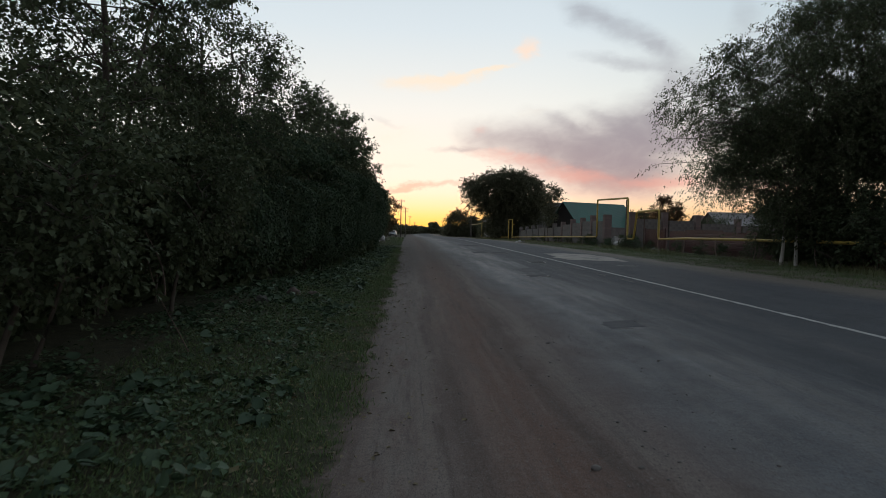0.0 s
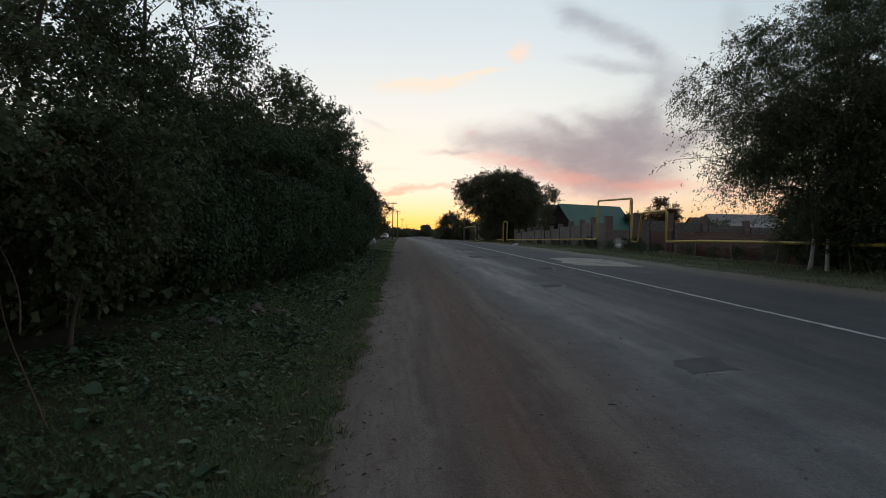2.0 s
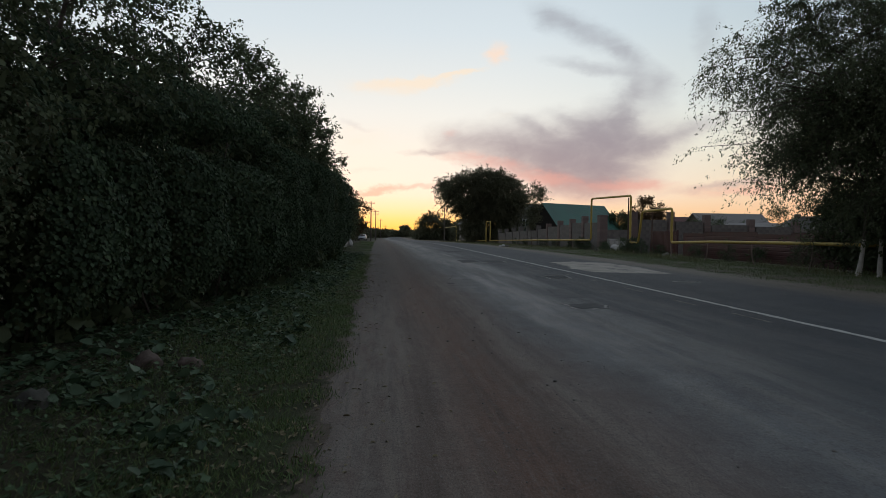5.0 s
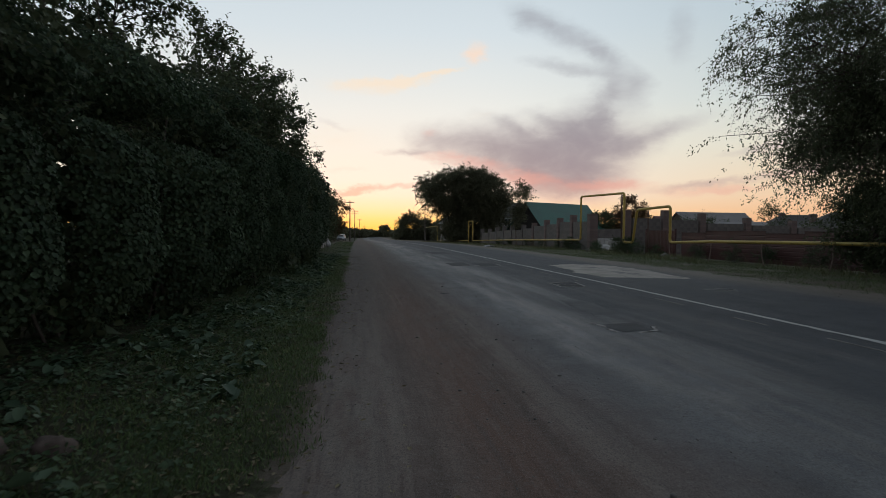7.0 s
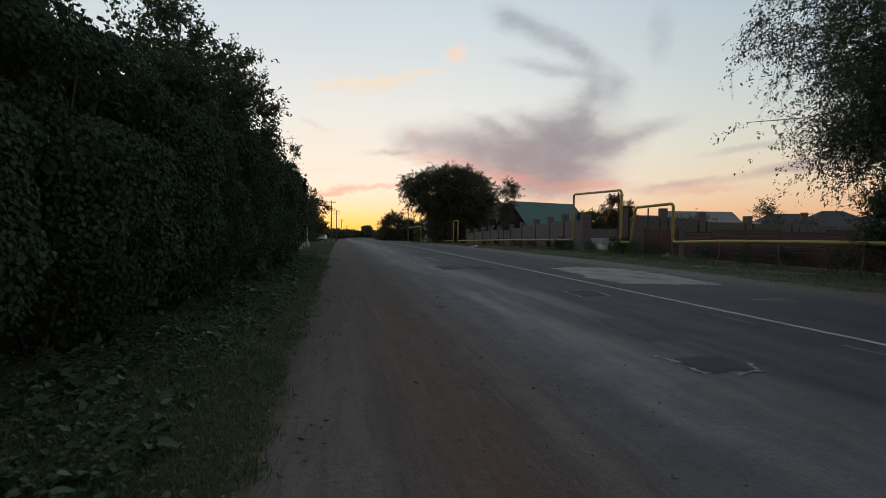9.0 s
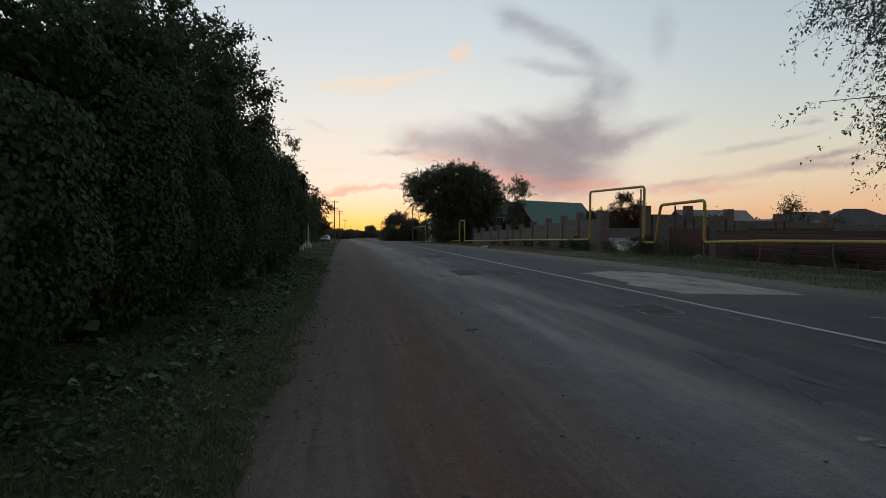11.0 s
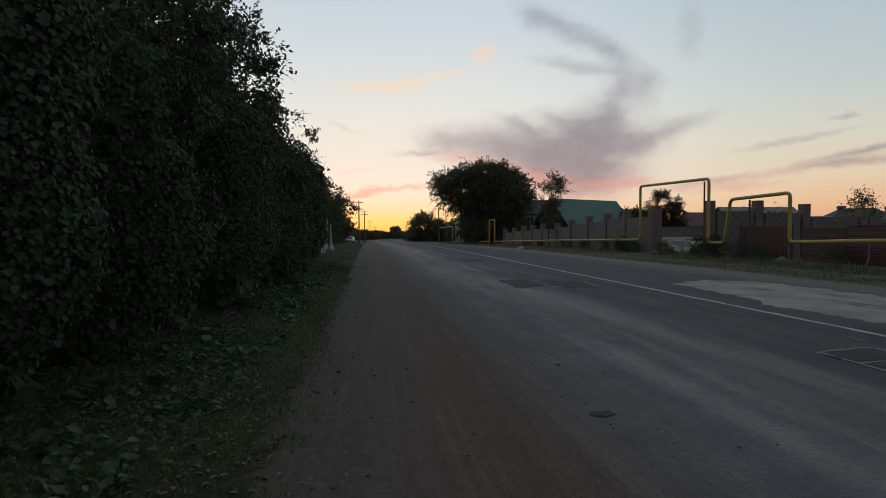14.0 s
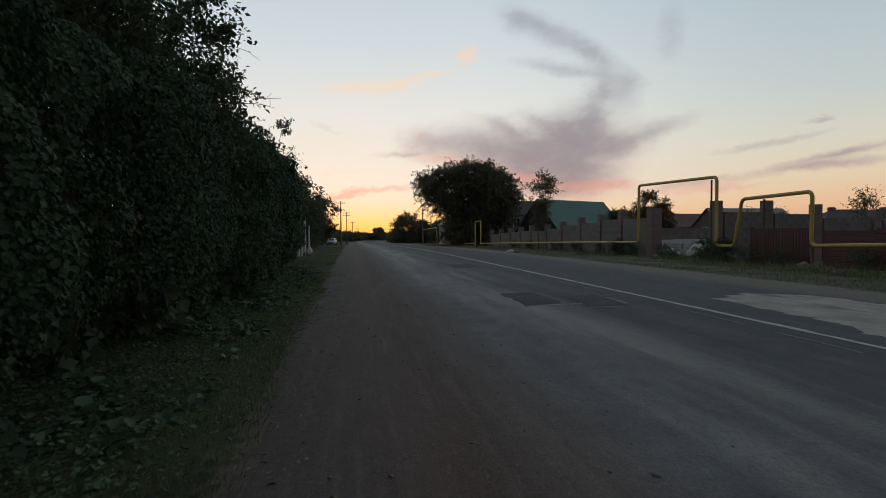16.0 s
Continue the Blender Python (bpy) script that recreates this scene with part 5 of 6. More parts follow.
for i, (x, y, h) in enumerate(((58.5, 98, 3.9), (62, 99, 3.4), (37.8, 60, 4.8), (66, 96, 3.4), (33.5, 65, 3.7), (35.5, 66, 3.4), (31.5, 64, 3.4), (41, 63, 3.6), (44, 62, 3.2))):
    grow("fruit_tree", (x, y, -0.5), [(0, 0, h * 0.75, 0.07, 0.2, 0.1)], [(0, 0, h * 0.7, 0.9, 0.9, h * 0.38)], 18, 9, 9, 0.13, "thin garden tree behind the wall", "tree", LEAF_TREE, seed=20 + i, droop=0.0, twig_len=1.0, group="garden trees", shell=0.3)
grow("tree", (18.2, 205, -2.3), [(0, 0, 6, 0.3, 0, 0)], [(0, 0, 4.6, 6.0, 5, 5.0), (4.6, 0, 3.6, 5, 4, 3.8), (-1.5, 0, 2.4, 6.0, 4.5, 2.8)], 300, 12, 10, 0.4, "round dark tree further down the road", mat=LEAF_HAZED, seed=30, twig_len=2.2, shell=0.2)
grow("tree", (27.5, 190, -2.2), [(0, 0, 5, 0.3, 0, 0)], [(0, 0, 3.8, 5, 4, 3.6)], 90, 14, 10, 0.5, "round dark tree further down the road", mat=LEAF_HAZED, seed=31, twig_len=2.0)


def far_woods(seed, spots, label):
    """Far tree tops: clumps of leaves, as one mass."""
    rng = np.random.default_rng(seed)
    vs = []
    for x, y, w, h in spots:
        n = 650
        d = unit(rng.normal(size=(n, 3)))
        r = rng.uniform(0.5, 1.0, n) ** 0.5 * (1 + 0.2 * soft_noise(d * 3, 1.6, int(x * 7) % 97))
        c = np.array([x, y, float(land(x, y)) + h * 0.5]) + d * r[:, None] * [w, w, h * 0.55]
        tip = unit(rng.normal(size=(n, 3)))
        L = rng.uniform(0.7, 1.5, n) * (0.52 + 0.06 * h)
        vs.append(small_leaves(c, tip, unit(rng.normal(size=(n, 3))), L, L * 0.9))
    return stuff("far_woods", join(*vs), LEAF_HAZED, label, "trees")


rng = np.random.default_rng(60)
far_woods(61, [(x, 330 + rng.uniform(-20, 40), rng.uniform(4, 8), rng.uniform(1.6, 3.4)) for x in np.arange(-60, 60, 7)] + [(12.6, 300, 3.0, 5.6), (1.5, 280, 3.5, 3.8), (-14, 240, 5, 6), (-10, 210, 4, 4.5), (5.5, 300, 4, 3.4), (9, 310, 4, 2.6), (-3, 290, 4, 4.2), (-8, 270, 4.5, 5.0)], "dark line of distant trees along the horizon")
far_woods(62, [(x, 165 + rng.uniform(-15, 25), rng.uniform(5, 8), rng.uniform(4, 6.5)) for x in np.arange(50, 190, 9)], "dark line of distant trees behind the houses")
far_woods(63, [(-9.5 - rng.uniform(0, 3), y, rng.uniform(3, 4.5), rng.uniform(7, 9.5)) for y in np.arange(128, 200, 9)], "dark trees lining the road in the distance")


# ---- houses ----
def window(parent, x, y, z, w, h, side=False):
    """A window in a wall that faces -y at the given y, or -x if side."""
    bm = bmesh.new()
    for a, b, c, d in ((x - w / 2, x + w / 2, z - h / 2, z - h / 2 + 0.08), (x - w / 2, x + w / 2, z + h / 2 - 0.08, z + h / 2), (x - w / 2, x - w / 2 + 0.08, z - h / 2, z + h / 2), (x + w / 2 - 0.08, x + w / 2, z - h / 2, z + h / 2), (x - 0.03, x + 0.03, z - h / 2, z + h / 2)):
        box(bm, a, b, y - 0.06, y + 0.04, c, d)
    flip = Matrix(((0, 1, 0, 0), (1, 0, 0, 0), (0, 0, 1, 0), (0, 0, 0, 1))) if side else Matrix()
    bm.transform(flip)
    bmesh.ops.recalc_face_normals(bm, faces=bm.faces)
    win = part("window", bm, WHITE_FRAME, parent, "white window frame")
    bm = bmesh.new()
    box(bm, x - w / 2 + 0.07, x + w / 2 - 0.07, y - 0.02, y - 0.01, z - h / 2 + 0.07, z + h / 2 - 0.07)
    bm.transform(flip)
    bmesh.ops.recalc_face_normals(bm, faces=bm.faces)
    part("pane", bm, GLASS, win, "dark glass")


def house(name, loc, rz, w, d, eave, ridge, wall, roof, label, windows=(), along="x", over=0.5, chimney=None, hip=0.0, gable=None, side_windows=()):
    """A gabled or hipped house; its ridge runs along x or y of its own axes. The front faces -y."""
    root = thing(name, loc, label, "house", rz=rz)
    bm = bmesh.new()
    if along == "x":
        prism(bm, [(-d / 2, 0), (d / 2, 0), (d / 2, eave), (0, eave + 0.05 if hip else ridge), (-d / 2, eave)], w, "x")
        bmesh.ops.translate(bm, verts=bm.verts, vec=(-w / 2, 0, 0))
    else:
        prism(bm, [(-w / 2, 0), (w / 2, 0), (w / 2, eave), (0, ridge), (-w / 2, eave)], d, "y")
        bmesh.ops.translate(bm, verts=bm.verts, vec=(0, -d / 2, 0))
    part("wall", bm, wall, root)
    half = (d if along == "x" else w) / 2
    slope = (ridge - eave) / half
    length = (w if along == "x" else d) + 2 * over
    for s in (-1, 1):
        bm = bmesh.new()
        n = int(length / 0.35)
        rows = []
        for k in range(2 * n + 1):
            u = -length / 2 + length * k / (2 * n)
            lift = 0.05 if k % 2 else 0.02
            cut = max(0.0, (abs(u) - length / 2 + hip) / hip) if hip else 0.0
            iy, iz = s * (half + over) * cut, ridge - (ridge - eave + slope * over) * cut
            rows.append([(u, s * (half + over), eave - slope * over + lift), (u, iy, iz + lift), (u, iy, iz + lift + 0.06), (u, s * (half + over), eave - slope * over + lift + 0.06)])
        swap = (lambda p: p) if along == "x" else (lambda p: (p[1], p[0], p[2]))
        vr = [[bm.verts.new(swap(p)) for p in row] for row in rows]
        for a, b in zip(vr, vr[1:]):
            for i in range(4):
                bm.faces.new((a[i], a[(i + 1) % 4], b[(i + 1) % 4], b[i]))
        bm.faces.new(vr[0])
        bm.faces.new(vr[-1][::-1])
        bmesh.ops.recalc_face_normals(bm, faces=bm.faces)
        part("roof_slope", bm, roof, root)
    for e in (-1, 1) if hip else ():
        bm = bmesh.new()
        low, top = eave - slope * over, ridge
        pts = [(e * length / 2, -half - over, low), (e * length / 2, half + over, low), (e * (length / 2 - hip), 0, top)]
        vs = [[bm.verts.new((x, y, z + dz)) for x, y, z in pts] for dz in (0.02, 0.08)]
        bm.faces.new(vs[0])
        bm.faces.new(vs[1][::-1])
        for i in range(3):
            bm.faces.new((vs[0][i], vs[0][(i + 1) % 3], vs[1][(i + 1) % 3], vs[1][i]))
        bmesh.ops.recalc_face_normals(bm, faces=bm.faces)
        part("hip_end", bm, roof, root)
    if gable:
        bm = bmesh.new()
        prism(bm, [(-d / 2 + 0.1, eave - 0.1), (d / 2 - 0.1, eave - 0.1), (0, ridge - 0.12)], 0.08, "x")
        bmesh.ops.translate(bm, verts=bm.verts, vec=(-w / 2 - 0.1, 0, 0))
        part("gable_panel", bm, gable, root, "dark panel across the gable")
    for x, z, ww, wh in windows:
        window(root, x, -d / 2, z, ww, wh)
    for y, z, ww, wh in side_windows:
        window(root, y, -w / 2, z, ww, wh, True)
    if chimney:
        bm = bmesh.new()
        box(bm, chimney[0] - 0.35, chimney[0] + 0.35, chimney[1] - 0.35, chimney[1] + 0.35, eave, chimney[2], 0.03)
        box(bm, chimney[0] - 0.43, chimney[0] + 0.43, chimney[1] - 0.43, chimney[1] + 0.43, chimney[2] - 0.3, chimney[2] - 0.12, 0.02)
        part("chimney", bm, BRICK, root, "brick chimney")
    return root


house("house", (36.6, 116.5, -0.9), 30, 16.4, 9.0, 2.6, 7.5, PLASTER, GREEN_ROOF, "long house with a large green sheet-metal roof", ((6.3, 2.0, 1.6, 0.7), (2.0, 2.0, 1.2, 0.9)), gable=DARK_PANEL)
house("house", (31.0, 123.0, -0.9), 10, 14.0, 7.0, 5.4, 7.75, PLASTER, DARK_ROOF, "pale plastered house with a dark roof behind the wall", ((-3.9, 4.0, 1.3, 1.5), (-1.4, 4.0, 1.1, 1.5)), over=0.3)
house("house", (21.4, 146.0, -1.4), 0, 4.6, 8.0, 4.6, 6.4, PLASTER, GREY_ROOF, "pale two-storey house behind the big tree", ((-0.8, 3.6, 1.0, 1.2),), along="y", over=0.4)
house("house", (80.0, 150.0, -1.5), 0, 13.0, 8.0, 4.2, 7.0, PLASTER, RED_ROOF, "house with a dark red sheet roof", ((-1.2, 2.4, 1.0, 1.1),))
house("house", (60.8, 106.0, -0.6), 0, 12.4, 8.0, 3.0, 5.6, TIMBER, GREY_ROOF, "long timber house with a pale grey roof", ((-3.4, 1.8, 1.1, 1.1),), over=0.3, side_windows=((-2.2, 2.0, 1.5, 1.6), (0.6, 2.0, 1.5, 1.6)))
house("house", (66.0, 92.0, -0.3), -20, 9.0, 7.0, 2.8, 4.6, BRICK, DARK_ROOF, "low brick house with a dark hipped roof", (), chimney=(-2.0, 0, 5.0), hip=3.0)
house("house", (58.5, 75.0, -0.1), -25, 8.0, 7.0, 2.4, 4.2, BRICK, DARK_ROOF, "low house with a dark hipped roof", (), chimney=(-3.0, 0, 4.1), hip=3.4)
house("house", (68.0, 78.0, -0.1), -25, 7.0, 6.0, 2.6, 3.7, PLASTER, BLUE_ROOF, "low outbuilding with a blue sheet roof", ())
house("shed", (47.0, 80.0, -0.2), -10, 8.0, 5.0, 2.4, 3.1, TIMBER, GREY_ROOF, "long low grey shed behind the block wall", ())


def yard_wall():
    root = thing("yard_wall", (36, 86.0, -0.4), "low grey block wall at the back of the yard", "wall")
    bm = bmesh.new()
    box(bm, -12, 14, -0.15, 0.15, 0, 2.2, 0.02)
    part("wall_body", bm, BLOCK, root)
    bm = bmesh.new()
    box(bm, -12.05, 14.05, -0.19, 0.19, 2.2, 2.28)
    part("coping", bm, MORTAR, root)


yard_wall()


def block_stack(loc, rz, nx, ny, nz, seed):
    rng = np.random.default_rng(seed)
    root = thing("block_stack", loc, "stack of pale building blocks in the yard", "building blocks", "stacked blocks", rz=rz)
    for i in range(nx):
        for j in range(ny):
            for k in range(nz):
                if k == nz - 1 and rng.uniform() < 0.35:
                    continue
                bm = bmesh.new()
                x, y = i * 0.62 + rng.normal() * 0.015, j * 0.32 + rng.normal() * 0.015
                box(bm, x, x + 0.59, y, y + 0.29, k * 0.21, k * 0.21 + 0.205)
                part("block", bm, PALE_BLOCK, root)


block_stack((20.9, 59.5, -0.1), 8, 3, 3, 5, 1)
block_stack((23.2, 60.8, -0.1), -12, 4, 3, 5, 2)
block_stack((26.4, 61.5, -0.1), 5, 4, 3, 4, 3)
block_stack((20.6, 56.6, -0.05), -25, 2, 3, 4, 4)
rock((20.6, 53.6, 0.3), (0.6, 0.7, 0.45), 12, "heap of broken pale rubble in the gateway", PALE_BLOCK)
rock((19.6, 54.8, 0.2), (0.4, 0.5, 0.3), 13, "heap of broken pale rubble in the gateway", PALE_BLOCK)
rock((18.9, 55.6, 0.12), (0.3, 0.3, 0.2), 14, "broken pale rubble by the pillar", PALE_BLOCK)


def rubbish():
    root = thing("rubbish_heap", (12.0, 64.0, float(land(12.0, 64.0))), "small heap of pale rubbish bags by the roadside", "rubbish")
    for i, (x, y, s) in enumerate(((0, 0, 0.17), (0.3, 0.35, 0.13), (-0.25, 0.2, 0.11), (0.4, -0.3, 0.12), (-0.4, -0.2, 0.09))):
        bm = bmesh.new()
        bmesh.ops.create_icosphere(bm, subdivisions=2, radius=1)
        for v in bm.verts:
            k = 1 + 0.35 * noise.noise(Vector(v.co) * 1.8 + Vector((i * 3.1, 0, 0)))
            v.co = Vector((v.co.x * k * s * 1.3 + x, v.co.y * s * 1.3 + y, max(0, v.co.z * 0.9 + 0.5) * s)) * 1
        part("bag", bm, SACK if i % 2 == 0 else ROCK, root)


rubbish()


# ---- poles ----
def pole(x, y, h, arms=1, lean=0.0):
    z = float(land(x, y)) - 0.3
    root = thing("utility_pole", (x, y, z), "grey power pole with a crossarm and insulators", "utility pole", "power poles")
    v, f = tubes(np.array([[(0, 0, 0), (lean * 0.5, 0, h / 2), (lean, 0, h)]]), np.array([[0.17, 0.14, 0.1]]), 10)
    part_np("shaft", v, f, POLE_WOOD, root, smooth=True)
    for k in range(arms):
        zz = h - 0.45 - 0.75 * k
        bm = bmesh.new()
        box(bm, lean - 0.95, lean + 0.95, -0.06, 0.06, zz, zz + 0.12, 0.01)
        arm = part("crossarm", bm, POLE_WOOD, root)
        for dx in (-0.85, -0.4, 0.4, 0.85):
            bm = bmesh.new()
            bmesh.ops.create_cone(bm, cap_ends=True, segments=8, radius1=0.06, radius2=0.04, depth=0.2, matrix=Matrix.Translation((lean + dx, 0, zz + 0.21)))
            part("insulator", bm, WHITE_FRAME, arm, "white insulator")
    return root


pole(-2.0, 146, 9.5, 1)
pole(-1.2, 190, 9.5, 2)
pole(0.4, 277, 8.8, 1)
pole(3.4, 370, 6.3, 1)
pole(16.9, 162, 8.8, 1, -0.1)


# ---- parked car ----
def car(loc, rz):
    root = thing("parked_car", loc, "small silver hatchback parked at the roadside, facing the road", "car", rz=rz)
    prof = [(-2.0, 0.28), (2.0, 0.28), (2.02, 0.6), (1.9, 0.86), (1.1, 0.95), (0.35, 1.42), (-1.1, 1.46), (-1.75, 1.05), (-2.02, 0.95), (-2.04, 0.5)]
    bm = bmesh.new()
    prism(bm, prof, 1.66, "x")
    bmesh.ops.translate(bm, verts=bm.verts, vec=(-0.83, 0, 0))
    for v in bm.verts:
        if v.co.z > 1.0:
            v.co.x *= 0.8
    bmesh.ops.bevel(bm, geom=list(bm.edges), offset=0.07, segments=3, affect="EDGES")
    body = part("body", bm, CAR_SILVER, root, smooth=True)
    bm = bmesh.new()
    prism(bm, [(1.13, 0.98), (0.42, 1.38), (0.40, 1.40), (1.10, 1.0)], 1.2, "x")
    bmesh.ops.translate(bm, verts=bm.verts, vec=(-0.6, 0.03, 0.02))
    part("windscreen", bm, GLASS, body, "dark glass")
    for s in (-1, 1):
        bm = bmesh.new()
        prism(bm, [(0.85, 1.0), (0.3, 1.33), (-1.0, 1.36), (-1.5, 1.02)], 0.02, "x")
        for v in bm.verts:
            v.co.x += s * (0.845 if v.co.z < 1.1 else 0.7)
        part("side_window", bm, GLASS, body, "dark glass")
        bm = bmesh.new()
        bmesh.ops.create_uvsphere(bm, u_segments=12, v_segments=8, radius=0.14, matrix=Matrix.LocRotScale((s * 0.6, 1.93, 0.7), None, (1.2, 0.5, 0.7)))
        part("headlight", bm, WHITE_FRAME, root, "clear headlight", smooth=True)
        for y in (-1.25, 1.3):
            bm = bmesh.new()
            bmesh.ops.create_cone(bm, cap_ends=True, segments=20, radius1=0.31, radius2=0.31, depth=0.2, matrix=pose(s * 0.76, y, 0.31, 0, 90, 0))
            wheel = part("wheel", bm, RUBBER_HOLE_SHADE, root, "black tyre")
            bm = bmesh.new()
            bmesh.ops.create_cone(bm, cap_ends=True, segments=16, radius1=0.19, radius2=0.19, depth=0.22, matrix=pose(s * 0.76, y, 0.31, 0, 90, 0))
            part("rim", bm, CHROME, wheel, "dull steel rim")
    bm = bmesh.new()
    box(bm, -0.5, 0.5, 2.0, 2.05, 0.45, 0.6, 0.02)
    part("grille", bm, RUBBER_HOLE_SHADE, root, "dark grille")


car((-4.0, 150, float(land(-4.0, 150)) + 0.02), 174)


# ---- pale posts and a sack at the end of the hedge ----
for i, (x, y, h) in enumerate(((-3.3, 62.6, 2.7), (-3.15, 63.4, 2.5), (-3.2, 66.2, 2.9), (-3.25, 67.6, 2.9), (-3.1, 69.4, 2.4))):
    p = thing("fence_post", (x, y, float(land(x, y)) - 0.15), "weathered whitish round post at the hedge's end", "post", "posts at the hedge's end")
    v, f = tubes(np.array([[(0, 0, 0), (0.03, 0.02, h / 2), (0.02 - 0.03 * (i % 2), 0.05, h)]]), np.array([[0.085, 0.075, 0.06]]), 9)
    part_np("shaft", v, f, WHITEWASH, p, smooth=True)
bm = bmesh.new()
bmesh.ops.create_icosphere(bm, subdivisions=3, radius=1)
for v in bm.verts:
    k = 1 + 0.2 * noise.noise(Vector(v.co) * 2.0)
    zz = v.co.z * 0.5 + 0.5
    v.co = Vector((v.co.x * (0.5 - 0.38 * zz) * k, v.co.y * (0.6 - 0.4 * zz) * k, zz * 1.05)) * 0.72
me = bpy.data.meshes.new("white_sack")
bm.to_mesh(me)
bm.free()
me.materials.append(SACK)
ob = tagged(new("white_sack", me), "white plastic sheet bundled against the posts", "sack")
ob.matrix_basis = pose(-2.85, 66.5, float(land(-2.9, 66.5)) - 0.02)


# ---- the hedge on the left ----
# hanging columns of vine: middle, top, half width, how far they stand out
LOBES = [(14.9, 2.5, 0.9, 0.65), (16.3, 2.7, 0.75, 0.75), (18.1, 2.9, 0.85, 1.1), (20.6, 3.0, 1.3, 1.5), (23.8, 3.9, 0.85, 1.3), (26.0, 4.0, 0.8, 1.5), (28.4, 4.2, 0.75, 1.05), (30.6, 4.3, 0.95, 1.45),
         (33.2, 4.4, 1.05, 1.0), (36.0, 4.5, 1.1, 1.3), (39.0, 4.6, 1.3, 1.0), (42.0, 4.6, 1.6, 1.1), (45.3, 4.7, 1.6, 1.0), (48.6, 4.7, 1.6, 1.1), (52.0, 4.8, 1.7, 1.0), (55.5, 4.8, 1.7, 1.1), (59.0, 4.8, 1.7, 1.0)]


# a second tier that overhangs them: middle, underside, top, half width, how far it stands out
TIERS = [(16.6, 3.0, 4.3, 1.1, 1.15), (19.4, 3.3, 4.6, 1.3, 1.25), (22.1, 3.2, 4.5, 1.0, 1.1), (24.8, 4.15, 5.3, 1.1, 1.2), (27.3, 4.3, 5.4, 1.2, 1.3), (29.8, 4.5, 5.5, 1.0, 1.2)]


def hedge_x(y, z):
    """Face of the vine curtain: hanging columns with dark creases between them."""
    p = np.stack([0 * y, y * 1.0, z * 0.35], -1)
    sway = 0.22 * soft_noise(np.stack([0 * y, y * 0.5, z], -1), 0.9, 74)
    bulge = np.zeros(len(y))
    for yc, top, half, out in LOBES:
        d = np.maximum(1 - ((y + sway - yc) / half) ** 2, 0)
        lid = np.clip((top + 0.1 - z) / 0.5, 0, 1)
        bulge = np.maximum(bulge, out * np.sqrt(d * lid))
    for yc, low, top, half, out in TIERS:
        d = np.maximum(1 - ((y + sway - yc) / half) ** 2, 0)
        lid = np.clip((z - low) / 0.3, 0, 1) * np.clip((top + 0.2 - z) / 0.8, 0, 1)
        bulge = np.maximum(bulge, out * np.sqrt(d * lid))
    # the older growth near the start: boughs that overhang a dark hollow
    wild = np.clip((14.5 - y) / 2.0, 0, 1)
    q = np.stack([0 * y, y, z * 1.3], -1)
    bough = 0.85 * np.clip((z - 0.9) / 1.0, 0, 1) * np.clip((4.4 - z) / 1.6, 0, 1) + 0.42 * soft_noise(q, 1.5, 76)
    fold = np.maximum(bulge, wild * bough) - 0.95 + soft_noise(p, 1.3, 71) * 0.14 + soft_noise(np.stack([0 * y, y, z], -1), 6.5, 72) * 0.11
    cleft = 0.75 * np.exp(-((y - 22.42 + sway * 0.5) / 0.3) ** 2) * np.clip((2.4 - z) / 0.5, 0, 1)
    base = np.interp(y, [-4, 8, 14, 20, 26, 32, 38, 42, 50, 60], [-4.1, -3.7, -3.1, -2.75, -2.4, -2.2, -1.75, -1.85, -2.3, -2.75])
    return base + fold - cleft


def hedge_top(y):
    p = np.stack([0 * y, y, 0 * y], -1)
    mound = np.full(len(y), -0.35)
    for yc, top, half, out in LOBES:
        mound = np.maximum(mound, -0.35 + 0.6 * out * np.sqrt(np.maximum(1 - ((y - yc) / half) ** 2, 0)))
    return np.interp(y, [-4, 6, 12, 20, 28, 36, 46, 60], [2.6, 2.9, 3.9, 5.0, 4.9, 4.9, 5.0, 5.0]) + 0.55 * soft_noise(p, 1.3, 73) + mound


